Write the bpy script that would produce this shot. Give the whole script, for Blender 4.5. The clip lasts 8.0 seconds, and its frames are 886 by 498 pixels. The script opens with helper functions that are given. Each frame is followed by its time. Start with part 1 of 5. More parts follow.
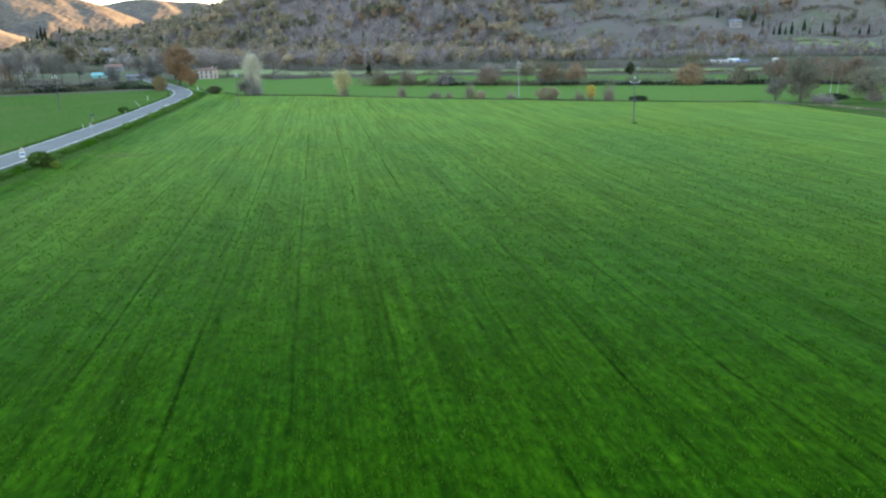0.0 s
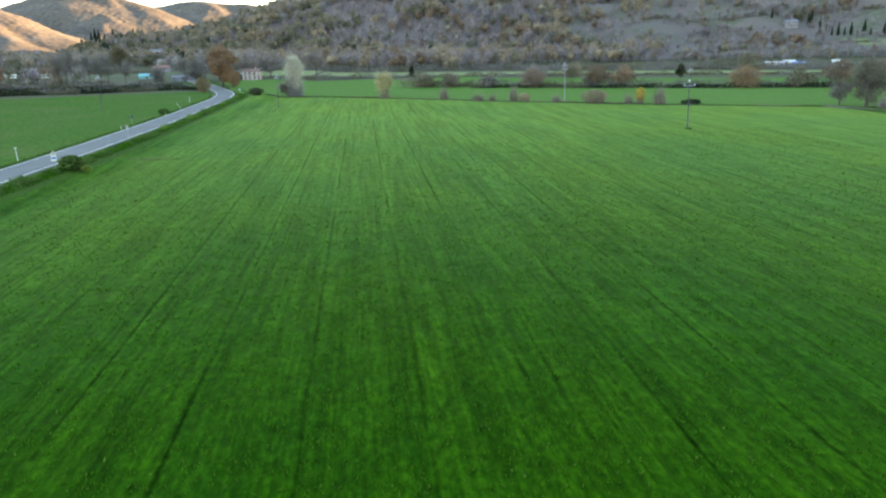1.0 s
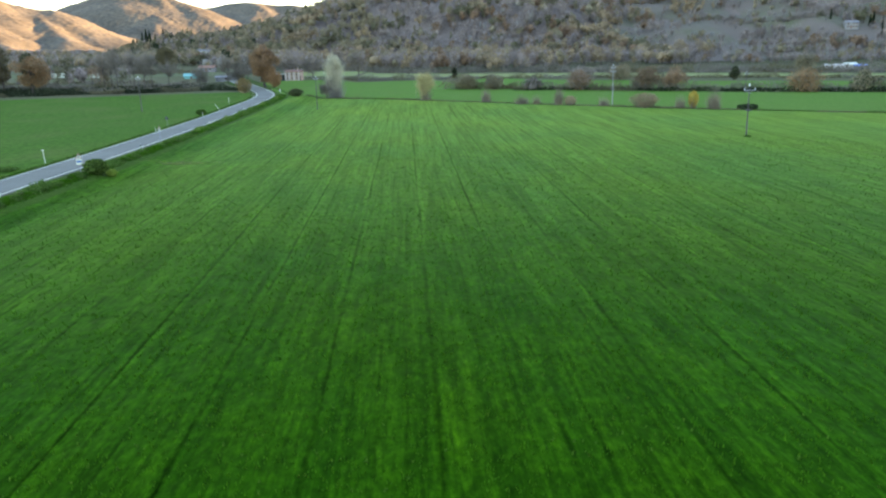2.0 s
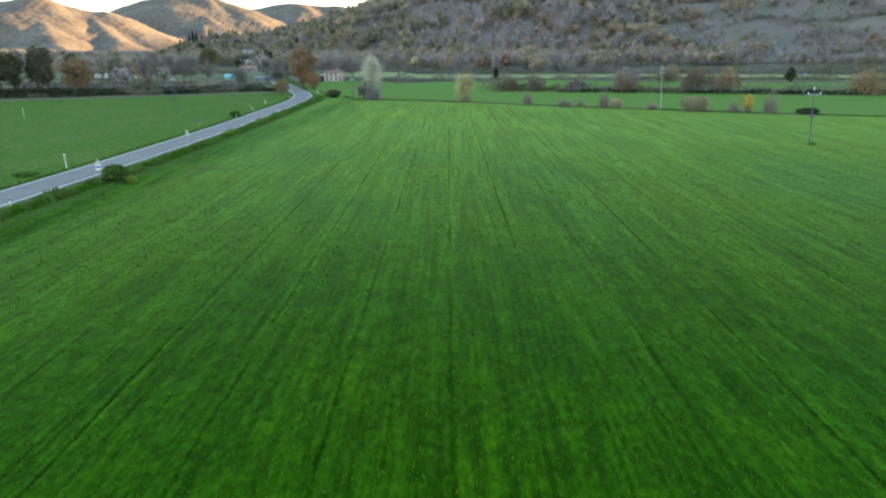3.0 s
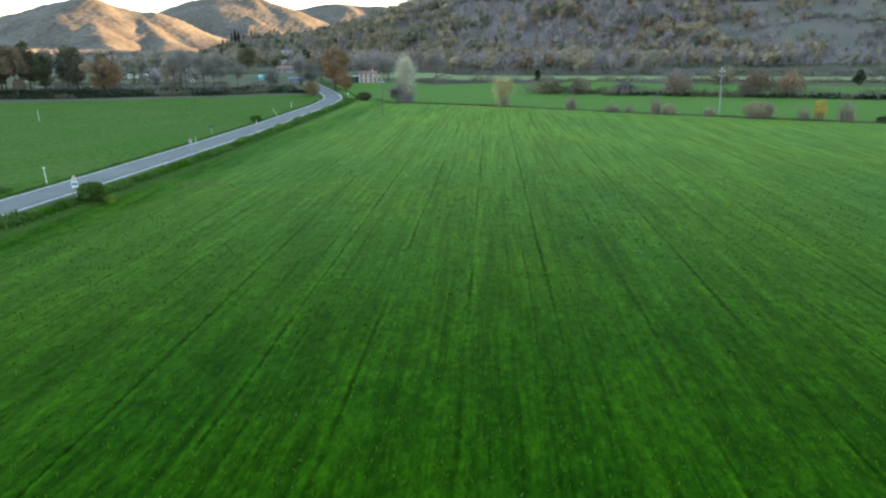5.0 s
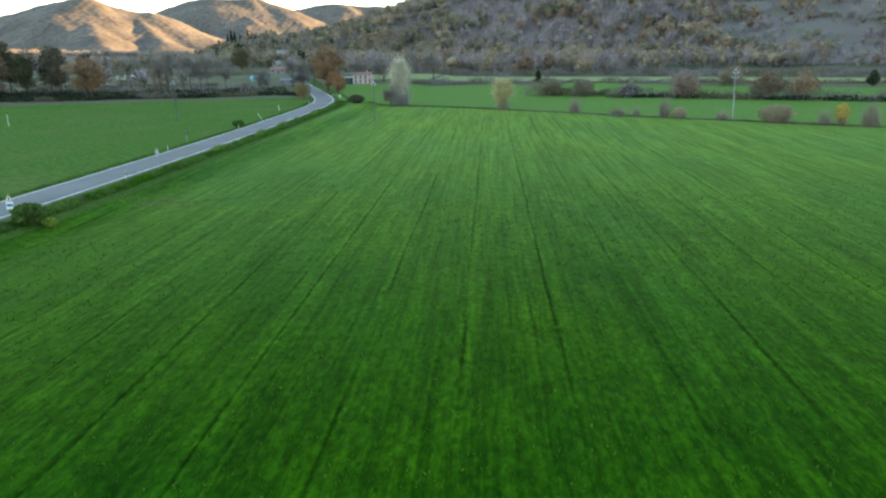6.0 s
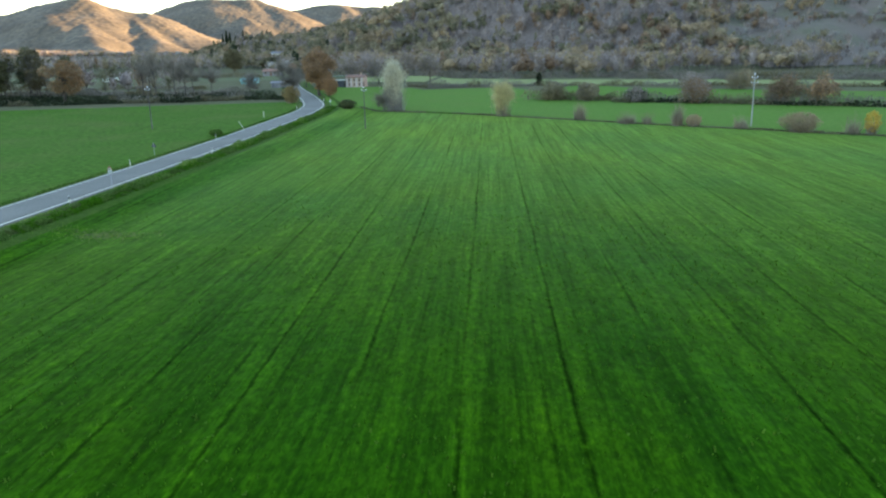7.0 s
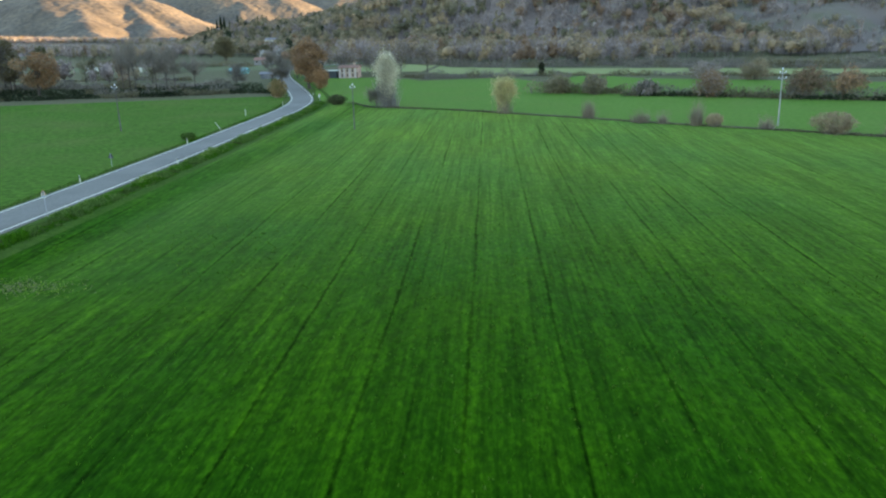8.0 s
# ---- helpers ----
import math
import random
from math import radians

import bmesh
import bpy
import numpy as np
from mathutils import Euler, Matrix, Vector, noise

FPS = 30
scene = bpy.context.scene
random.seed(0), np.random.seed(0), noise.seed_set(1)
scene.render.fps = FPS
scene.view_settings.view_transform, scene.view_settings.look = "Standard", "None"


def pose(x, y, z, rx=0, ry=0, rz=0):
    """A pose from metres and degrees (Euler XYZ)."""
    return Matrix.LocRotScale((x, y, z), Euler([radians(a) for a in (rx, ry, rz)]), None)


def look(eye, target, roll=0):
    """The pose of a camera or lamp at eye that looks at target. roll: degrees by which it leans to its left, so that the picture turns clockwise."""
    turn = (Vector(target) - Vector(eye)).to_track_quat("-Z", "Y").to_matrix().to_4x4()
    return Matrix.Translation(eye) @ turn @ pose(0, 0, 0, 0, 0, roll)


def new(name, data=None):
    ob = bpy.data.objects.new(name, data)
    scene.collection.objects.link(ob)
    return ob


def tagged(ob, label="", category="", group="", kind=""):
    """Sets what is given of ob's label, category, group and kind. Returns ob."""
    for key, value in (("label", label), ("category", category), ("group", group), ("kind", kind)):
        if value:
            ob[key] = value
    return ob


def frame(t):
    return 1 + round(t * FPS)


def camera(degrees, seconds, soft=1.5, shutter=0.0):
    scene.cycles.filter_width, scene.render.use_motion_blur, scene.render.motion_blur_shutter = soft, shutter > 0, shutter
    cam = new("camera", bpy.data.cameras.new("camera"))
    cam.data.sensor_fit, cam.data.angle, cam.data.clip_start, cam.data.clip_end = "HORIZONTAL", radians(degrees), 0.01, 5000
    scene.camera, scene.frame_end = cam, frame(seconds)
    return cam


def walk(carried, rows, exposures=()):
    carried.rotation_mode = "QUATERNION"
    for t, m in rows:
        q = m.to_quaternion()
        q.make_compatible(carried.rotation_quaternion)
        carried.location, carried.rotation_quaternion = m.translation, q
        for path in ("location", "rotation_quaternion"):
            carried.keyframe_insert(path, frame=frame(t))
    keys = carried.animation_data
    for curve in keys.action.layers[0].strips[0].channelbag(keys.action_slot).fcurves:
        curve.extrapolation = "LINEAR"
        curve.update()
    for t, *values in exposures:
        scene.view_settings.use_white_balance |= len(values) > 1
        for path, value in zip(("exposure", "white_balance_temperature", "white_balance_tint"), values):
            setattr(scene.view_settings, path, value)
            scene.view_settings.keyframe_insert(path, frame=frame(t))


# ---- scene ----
cam = camera(64.4, 8.0, soft=2.2)
PATH = [
    (0, (-0.555, 1.022, 15.139), (-0.343, 2.934, 14.592), -1.1),
    (0.5, (-0.194, 3.637, 15.119), (-0.027, 5.554, 14.574), -1.1),
    (1, (0.217, 6.347, 15.161), (0.313, 8.27, 14.619), -1.1),
    (1.5, (0.589, 9.288, 15.163), (0.626, 11.213, 14.624), -1.0),
    (3, (1.589, 18.87, 15.225), (1.456, 20.793, 14.69), -0.9),
    (3.5, (1.842, 21.953, 15.284), (1.661, 23.873, 14.75), -0.9),
    (4, (2.0, 25.083, 15.298), (1.783, 26.998, 14.765), -0.8),
    (4.5, (2.085, 28.569, 15.266), (1.841, 30.481, 14.733), -0.8),
    (6, (1.509, 42.863, 15.316), (1.267, 44.775, 14.784), -0.9),
    (6.5, (1.11, 48.672, 15.48), (0.87, 50.585, 14.948), -0.9),
    (7, (0.653, 54.654, 15.811), (0.415, 56.568, 15.28), -0.9),
    (7.5, (0.167, 61.121, 16.514), (-0.07, 63.035, 15.982), -1.0),
    (7.7, (-0.015, 63.744, 16.888), (-0.252, 65.656, 16.351), -1.0),
    (7.8, (-0.105, 65.055, 17.075), (-0.343, 66.964, 16.529), -1.1),
    (7.9, (-0.196, 66.366, 17.261), (-0.433, 68.272, 16.704), -1.1),
    (8, (-0.287, 67.677, 17.448), (-0.524, 69.579, 16.877), -1.1),
]
walk(cam, [(t, look(eye, target, roll)) for t, eye, target, roll in PATH], exposures=[(0, 3.18, 6640, 24), (1.7, 3.1, 6640, 22), (4.5, 2.98, 6580, 20), (8, 2.9, 6530, 19)])


# ---- the lie of the land ----
def ease(t):
    t = np.clip(t, 0, 1)
    return t * t * (3 - 2 * t)


def wave(x, y, size, seed=0):
    """Smooth rolling noise between about -1 and 1."""
    a = x / size + seed * 1.7
    b = y / size - seed * 2.3
    return (np.sin(a * 1.9 + np.sin(b * 1.3)) + np.sin(b * 2.1 - 1.2 * np.sin(a * 0.9 + 1)) + np.sin(1.3 * a + 1.7 * b + seed)) / 3


FOOT_X = (-1500, -420, -250, -150, 0, 300, 520, 700, 1500)
FOOT_Y = (1100, 820, 640, 520, 480, 470, 380, 200, -600)
# far right the slope is unseen, raised to keep the valley in shade
TOP_X = (-1500, -460, -385, -335, -285, -216, -180, -150, 0, 300, 800, 1500)
TOP_H = (6, 9, 28, 44, 51, 58, 64, 72, 112, 165, 250, 330)
# hills outside the view: centre x, y, height, half width across and along
# the first is hidden behind the slope, added to shade the valley floor
HILLS = ((-330, 1700, 18, 330, 300), (-1600, 600, 120, 500, 900), (-900, -1500, 120, 900, 500), (1000, -900, 260, 500, 900))
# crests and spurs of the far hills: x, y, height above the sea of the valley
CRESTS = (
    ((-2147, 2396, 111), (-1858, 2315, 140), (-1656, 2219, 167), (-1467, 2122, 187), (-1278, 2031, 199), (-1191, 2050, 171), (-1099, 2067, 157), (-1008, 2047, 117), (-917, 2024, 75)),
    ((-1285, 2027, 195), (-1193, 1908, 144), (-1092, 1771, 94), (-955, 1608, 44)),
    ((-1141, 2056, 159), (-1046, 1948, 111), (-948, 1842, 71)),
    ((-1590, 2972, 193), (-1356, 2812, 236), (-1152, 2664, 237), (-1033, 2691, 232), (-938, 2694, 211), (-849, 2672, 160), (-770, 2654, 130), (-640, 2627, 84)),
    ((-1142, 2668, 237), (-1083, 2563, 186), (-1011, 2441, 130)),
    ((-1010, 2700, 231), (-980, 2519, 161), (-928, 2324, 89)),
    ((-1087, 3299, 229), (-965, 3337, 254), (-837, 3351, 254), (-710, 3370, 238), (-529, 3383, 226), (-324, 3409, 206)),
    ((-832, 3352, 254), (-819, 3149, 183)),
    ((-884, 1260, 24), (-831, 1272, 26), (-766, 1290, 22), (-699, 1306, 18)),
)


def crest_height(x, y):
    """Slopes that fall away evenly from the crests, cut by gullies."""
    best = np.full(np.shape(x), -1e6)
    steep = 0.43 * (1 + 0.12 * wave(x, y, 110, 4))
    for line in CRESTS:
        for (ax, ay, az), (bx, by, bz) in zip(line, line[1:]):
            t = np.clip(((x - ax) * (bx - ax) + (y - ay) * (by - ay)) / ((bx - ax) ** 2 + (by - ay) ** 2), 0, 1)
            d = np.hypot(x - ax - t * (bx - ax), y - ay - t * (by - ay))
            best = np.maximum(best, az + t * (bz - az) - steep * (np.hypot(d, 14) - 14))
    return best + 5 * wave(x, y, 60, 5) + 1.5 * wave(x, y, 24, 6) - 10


def valley(x, y):
    z = 0.0065 * (np.minimum(y, 180) - 50) + 0.017 * (np.clip(y, 180, 520) - 180) + 0.004 * (np.clip(y, 520, 3000) - 520)
    return z + 0.85 * ease((-38.5 - x) / 6.0)


def slope(x, y):
    """The wooded hillside across the valley."""
    foot = np.interp(x, FOOT_X, FOOT_Y) + 14 * wave(x, y, 60, 1)
    top = np.interp(x, TOP_X, TOP_H)
    d = (y - foot) / 520
    rise = np.where(d < 0, 0, 0.72 * ease(d) + 0.28 * np.clip(d, 0, 1))
    rough = (7 * wave(x, y, 75, 2) + 3.5 * wave(x, y, 30, 3)) * ease(d * 3) * np.clip(top / 90, 0.15, 1)
    spur = 20 * np.exp(-(((x + 60) / 130) ** 2 + ((y - 660) / 70) ** 2))
    knoll = 13 * np.maximum(wave(x, y, 30, 8), -0.25) * ease((x - 120) / 60) * ease(d * 5) * (1 - ease((d - 0.45) / 0.25))
    knoll = knoll * (1 - np.exp(-(((x - 335) / 62) ** 2 + ((y - 550) / 45) ** 2)))
    ridge = 16 * np.exp(-(((x + 368) / 46) ** 2 + ((y - 950) / 60) ** 2))
    rise = rise * (1 - 0.55 * ease((d - 1.25) / 0.8) * ease((150 - x) / 250))
    return top * rise + ridge + knoll + rough + spur * ease(d * 6)


def land(x, y):
    x, y = np.asarray(x, float), np.asarray(y, float)
    z = valley(x, y) + slope(x, y)
    far = np.zeros_like(z)
    for cx, cy, h, a, b in HILLS:
        g = np.maximum(np.exp(-(np.abs((x - cx) / a) ** 1.3 + ((y - cy) / b) ** 2)) * 1.05 - 0.05, 0)
        far = np.maximum(far, h * g * (1 + 0.08 * wave(x, y, 110, 4)))
    z = z + far
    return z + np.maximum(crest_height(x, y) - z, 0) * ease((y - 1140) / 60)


# ---- world, sun, exposure ----
SUN_EL, SUN_AZ = 7.3, 62.0  # degrees above the horizon; from straight ahead towards the right
world = bpy.data.worlds.new("sky")
scene.world = world
world.use_nodes = True
sky = world.node_tree.nodes.new("ShaderNodeTexSky")
sky.sky_type, sky.sun_disc = "NISHITA", False
sky.sun_elevation, sky.sun_rotation = radians(SUN_EL), radians(SUN_AZ)
sky.air_density, sky.dust_density, sky.ozone_density = 1.0, 0.4, 1.5
world.node_tree.nodes["Background"].inputs["Strength"].default_value = 0.15
world.node_tree.links.new(sky.outputs[0], world.node_tree.nodes["Background"].inputs["Color"])
lamp = bpy.data.lights.new("sun", "SUN")
lamp.energy, lamp.angle, lamp.color = 5.0, radians(0.5), (1.0, 0.64, 0.28)
sun = new("sun", lamp)
sx, sy, sz = math.sin(radians(SUN_AZ)) * math.cos(radians(SUN_EL)), math.cos(radians(SUN_AZ)) * math.cos(radians(SUN_EL)), math.sin(radians(SUN_EL))
sun.matrix_world = look((400 + sx * 100, 300 + sy * 100, 300 + sz * 100), (400, 300, 300))


# ---- materials ----
def nodes_of(name, rough=0.9):
    m = bpy.data.materials.new(name)
    m.use_nodes = True
    t = m.node_tree
    b = t.nodes["Principled BSDF"]
    b.inputs["Roughness"].default_value = rough
    b.inputs["Specular IOR Level"].default_value = 0.2
    return m, t, b


def noise_of(t, size, detail=3, stretch=(1, 1, 1), turn=0.0, rough=0.55):
    """World-space noise with features of about size metres."""
    g = t.nodes.new("ShaderNodeNewGeometry")
    mp = t.nodes.new("ShaderNodeMapping")
    mp.vector_type = "TEXTURE"
    mp.inputs["Scale"].default_value = [size * s for s in stretch]
    mp.inputs["Rotation"].default_value = (0, 0, turn)
    n = t.nodes.new("ShaderNodeTexNoise")
    n.inputs["Scale"].default_value, n.inputs["Detail"].default_value, n.inputs["Roughness"].default_value = 1.0, detail, rough
    t.links.new(g.outputs["Position"], mp.inputs["Vector"])
    t.links.new(mp.outputs[0], n.inputs["Vector"])
    return n.outputs["Fac"]


def ramp_of(t, fac, stops):
    r = t.nodes.new("ShaderNodeValToRGB")
    e = r.color_ramp.elements
    while len(e) < len(stops):
        e.new(0.5)
    for k, (p, c) in zip(e, stops):
        k.position, k.color = p, (*c, 1) if len(c) == 3 else c
    t.links.new(fac, r.inputs[0])
    return r.outputs[0]


def mixed(t, a, b, fac, kind="MIX"):
    m = t.nodes.new("ShaderNodeMix")
    m.data_type, m.blend_type = "RGBA", kind
    for v, i in ((a, 6), (b, 7), (fac, 0)):
        if isinstance(v, (int, float)):
            m.inputs[i].default_value = v
        elif isinstance(v, tuple):
            m.inputs[i].default_value = (*v, 1)
        else:
            t.links.new(v, m.inputs[i])
    return m.outputs[2]


def bumped(t, b, fac, strength, distance):
    n = t.nodes.new("ShaderNodeBump")
    n.inputs["Strength"].default_value, n.inputs["Distance"].default_value = strength, distance
    t.links.new(fac, n.inputs["Height"])
    t.links.new(n.outputs[0], b.inputs["Normal"])


def earth(name, low, high, size=3.0, patch=40.0, rough=0.95, spread=0.35, stretch=(1, 1, 1), turn=0.0, bump=0.05):
    """Ground, bark, plaster and the like: two scales of mottling and a fine relief."""
    m, t, b = nodes_of(name, rough)
    fine = noise_of(t, size, 5, stretch, turn)
    big = noise_of(t, patch, 3)
    c = ramp_of(t, fine, ((0.3, low), (0.7, high)))
    c = mixed(t, c, ramp_of(t, big, ((0.3, (1 - spread,) * 3), (0.7, (1 + spread * 0.3,) * 3))), 1.0, "MULTIPLY")
    t.links.new(c, b.inputs["Base Color"])
    if bump:
        bumped(t, b, fine, 0.6, bump)
    return m


def foliage(name, dark, light, spread=0.5, rough=0.8, see=0.25):
    """Leaves: each one takes its own shade; some light passes through."""
    m, t, b = nodes_of(name, rough)
    b.inputs["Specular IOR Level"].default_value = 0.08
    g = t.nodes.new("ShaderNodeNewGeometry")
    c = ramp_of(t, g.outputs["Random Per Island"], ((0.0, dark), (1.0, light)))
    big = noise_of(t, 9.0, 2)
    c = mixed(t, c, ramp_of(t, big, ((0.3, (1 - spread,) * 3), (0.7, (1.0,) * 3))), 1.0, "MULTIPLY")
    t.links.new(c, b.inputs["Base Color"])
    tr = t.nodes.new("ShaderNodeBsdfTranslucent")
    t.links.new(c, tr.inputs["Color"])
    mx = t.nodes.new("ShaderNodeMixShader")
    mx.inputs[0].default_value = see
    t.links.new(b.outputs[0], mx.inputs[1])
    t.links.new(tr.outputs[0], mx.inputs[2])
    t.links.new(mx.outputs[0], t.nodes["Material Output"].inputs["Surface"])
    return m


ROW_TURN = math.atan(0.058)  # the sowing rows run a little to the left of straight ahead


def velvet(b, weight, tint, rough):
    """The sheen of upright blades seen at a low angle; its tint also imitates haze."""
    b.inputs["Sheen Weight"].default_value, b.inputs["Sheen Roughness"].default_value = weight, rough
    b.inputs["Sheen Tint"].default_value = (*tint, 1)


def maths(t, kind, a, b=0.0, c=0.0):
    m = t.nodes.new("ShaderNodeMath")
    m.operation = kind
    for v, i in ((a, 0), (b, 1), (c, 2)):
        if isinstance(v, (int, float)):
            m.inputs[i].default_value = v
        else:
            t.links.new(v, m.inputs[i])
    return m.outputs[0]


SEAM, SEAM_STEP = 2.6, 5.22  # where the drill's passes meet, across the rows


def crop_material():
    m, t, b = nodes_of("young_crop", 0.9)
    b.inputs["Specular IOR Level"].default_value = 0.0
    rows = noise_of(t, 0.5, 4, (1, 26, 1), ROW_TURN, 0.7)
    fine = noise_of(t, 0.17, 2, (1, 30, 1), ROW_TURN, 0.5)
    wide = noise_of(t, 1.8, 4, (1, 14, 1), ROW_TURN, 0.65)
    tuft = noise_of(t, 0.32, 4, (1, 2.2, 1), ROW_TURN, 0.7)
    clump = noise_of(t, 1.3, 4, (1, 2.0, 1), ROW_TURN, 0.65)
    patch = noise_of(t, 19.0, 4, (1, 1.5, 1), ROW_TURN)
    g = t.nodes.new("ShaderNodeNewGeometry")
    xyz = t.nodes.new("ShaderNodeSeparateXYZ")
    t.links.new(g.outputs["Position"], xyz.inputs[0])
    across = maths(t, "MULTIPLY_ADD", xyz.outputs[1], 0.058, xyz.outputs[0])
    across = maths(t, "MULTIPLY_ADD", noise_of(t, 14.0, 2), 0.4, across)

    def seam(step, at, wobble):
        """Distance from the nearest of evenly spaced lines along the rows."""
        f = maths(t, "FRACT", maths(t, "MULTIPLY_ADD", across, 1 / step, 0.5 - at / step + 40))
        d = maths(t, "MULTIPLY", maths(t, "ABSOLUTE", maths(t, "SUBTRACT", f, 0.5)), step)
        return maths(t, "MULTIPLY_ADD", maths(t, "SUBTRACT", tuft, 0.5), wobble, d)

    gap = ramp_of(t, seam(SEAM_STEP, SEAM + 0.2, 0.3), ((0.02, (0.42, 0.48, 0.48)), (0.13, (0.92, 0.94, 0.95)), (0.24, (1.22, 1.18, 1.08)), (0.6, (1.0, 1.0, 1.0))))
    thin = ramp_of(t, seam(SEAM_STEP / 4, SEAM + 0.2, 0.22), ((0.0, (0.55, 0.62, 0.64)), (0.12, (1.0, 1.0, 1.0)), (0.2, (1.1, 1.08, 1.03)), (0.35, (1.0, 1.0, 1.0))))
    broken = ramp_of(t, noise_of(t, 3.0, 3, (1, 6, 1), ROW_TURN), ((0.38, (0.1,) * 3), (0.58, (1.0,) * 3)))
    broken2 = ramp_of(t, noise_of(t, 5.0, 3, (1, 5, 1), ROW_TURN), ((0.44, (0.0,) * 3), (0.6, (0.9,) * 3)))
    c = ramp_of(t, tuft, ((0.27, CROP[0]), (0.5, CROP[1]), (0.73, CROP[2])))
    c = mixed(t, c, mixed(t, (1.0, 1.0, 1.0), gap, broken), 1.0, "MULTIPLY")
    c = mixed(t, c, mixed(t, (1.0, 1.0, 1.0), thin, broken2), 1.0, "MULTIPLY")
    c = mixed(t, c, ramp_of(t, rows, ((0.38, (0.68, 0.74, 0.77)), (0.5, (1.0, 1.0, 1.0)), (0.62, (1.28, 1.18, 1.0)))), 1.0, "MULTIPLY")
    c = mixed(t, c, ramp_of(t, fine, ((0.3, (0.84, 0.86, 0.88)), (0.7, (1.12, 1.1, 1.06)))), 1.0, "MULTIPLY")
    c = mixed(t, c, ramp_of(t, clump, ((0.32, (0.7, 0.76, 0.8)), (0.5, (1.0, 1.0, 1.0)), (0.68, (1.22, 1.14, 1.0)))), 1.0, "MULTIPLY")
    c = mixed(t, c, ramp_of(t, wide, ((0.37, (0.74, 0.81, 0.88)), (0.63, (1.28, 1.14, 0.97)))), 1.0, "MULTIPLY")
    c = mixed(t, c, ramp_of(t, patch, ((0.36, (0.78, 0.92, 1.1)), (0.64, (1.32, 1.1, 0.85)))), 1.0, "MULTIPLY")
    t.links.new(c, b.inputs["Base Color"])
    velvet(b, 0.22, (0.46, 0.84, 0.25), 0.3)
    thick = maths(t, "MULTIPLY", ramp_of(t, wide, ((0.37, (0.43,) * 3), (0.63, (0.51,) * 3))), ramp_of(t, rows, ((0.38, (0.45,) * 3), (0.62, (0.53,) * 3))))
    bald = mixed(t, (1.0, 1.0, 1.0), ramp_of(t, seam(SEAM_STEP, SEAM + 0.2, 0.3), ((0.02, (0.55,) * 3), (0.16, (1.0,) * 3))), broken)
    bald = mixed(t, bald, mixed(t, (1.0, 1.0, 1.0), ramp_of(t, seam(SEAM_STEP / 4, SEAM + 0.2, 0.22), ((0.0, (0.72,) * 3), (0.1, (1.0,) * 3))), broken2), 1.0, "MULTIPLY")
    thick = maths(t, "MULTIPLY", thick, bald)
    # tint greyed so that the far crop pales as haze would make it
    t.links.new(ramp_of(t, patch, ((0.36, (0.51, 0.83, 0.3)), (0.64, (0.58, 0.86, 0.27)))), b.inputs["Sheen Tint"])
    t.links.new(thick, b.inputs["Sheen Weight"])  # the blades stand thinner in some rows
    bumped(t, b, clump, 0.5, 0.2)
    return m


def meadow_material(name, low, high, dry=(0.13, 0.12, 0.04), amount=0.35, size=14.0, share=(0.45, 0.8), grain=0.8):
    m, t, b = nodes_of(name, 0.9)
    b.inputs["Specular IOR Level"].default_value = 0.02
    fine = noise_of(t, grain, 5, (1, 1, 1), 0, 0.65)
    patch = noise_of(t, size, 4)
    c = ramp_of(t, fine, ((0.3, low), (0.7, high)))
    c = mixed(t, c, dry, ramp_of(t, patch, ((share[0], (0, 0, 0)), (share[1], (amount,) * 3))))
    t.links.new(c, b.inputs["Base Color"])
    bumped(t, b, fine, 0.8, 0.12)
    return m


M = {}
CROP = ((0.0044, 0.029, 0.0008), (0.0105, 0.059, 0.0012), (0.0235, 0.1, 0.0022))
M["crop"] = crop_material()
M["blade"] = foliage("crop_blades", (0.025, 0.1, 0.003), (0.07, 0.21, 0.008), 0.2, 0.8, 0.4)
M["weed"] = foliage("pale_weed_leaves", (0.03, 0.1, 0.006), (0.115, 0.235, 0.022), 0.3, 0.9, 0.3)
M["meadow"] = meadow_material("meadow_grass", (0.02, 0.062, 0.005), (0.074, 0.162, 0.018), (0.11, 0.12, 0.035), 0.45)
M["midfield"] = meadow_material("mid_field_grass", (0.058, 0.132, 0.017), (0.106, 0.2, 0.034), (0.12, 0.14, 0.04), 0.3)
M["dull"] = meadow_material("dull_grazed_grass", (0.075, 0.092, 0.04), (0.135, 0.155, 0.075), (0.13, 0.12, 0.07), 0.6)
M["pale"] = meadow_material("pale_stubble_grass", (0.15, 0.185, 0.06), (0.24, 0.275, 0.11), (0.22, 0.19, 0.1), 0.5)
M["pasture"] = meadow_material("thin_hill_pasture", (0.075, 0.085, 0.045), (0.16, 0.165, 0.095), (0.168, 0.138, 0.11), 0.95, 34.0, (0.3, 0.58), 5.0)
M["verge"] = meadow_material("rough_verge_grass", (0.03, 0.065, 0.01), (0.065, 0.115, 0.02), (0.1, 0.09, 0.04), 0.6)
M["trodden"] = meadow_material("thin_trodden_grass", (0.022, 0.06, 0.006), (0.05, 0.105, 0.013), (0.08, 0.095, 0.03), 0.5)
M["land"] = meadow_material("scrubby_valley_ground", (0.066, 0.072, 0.034), (0.122, 0.122, 0.062), (0.12, 0.1, 0.06), 0.8)
M["woodfloor"] = earth("leaf_litter_and_scrub", (0.125, 0.098, 0.077), (0.245, 0.192, 0.15), 2.2, 30.0, 0.95, 0.3)
M["farfloor"] = earth("far_autumn_hillside", (0.08, 0.075, 0.057), (0.175, 0.143, 0.094), 11.0, 90.0, 0.95, 0.35, bump=0)
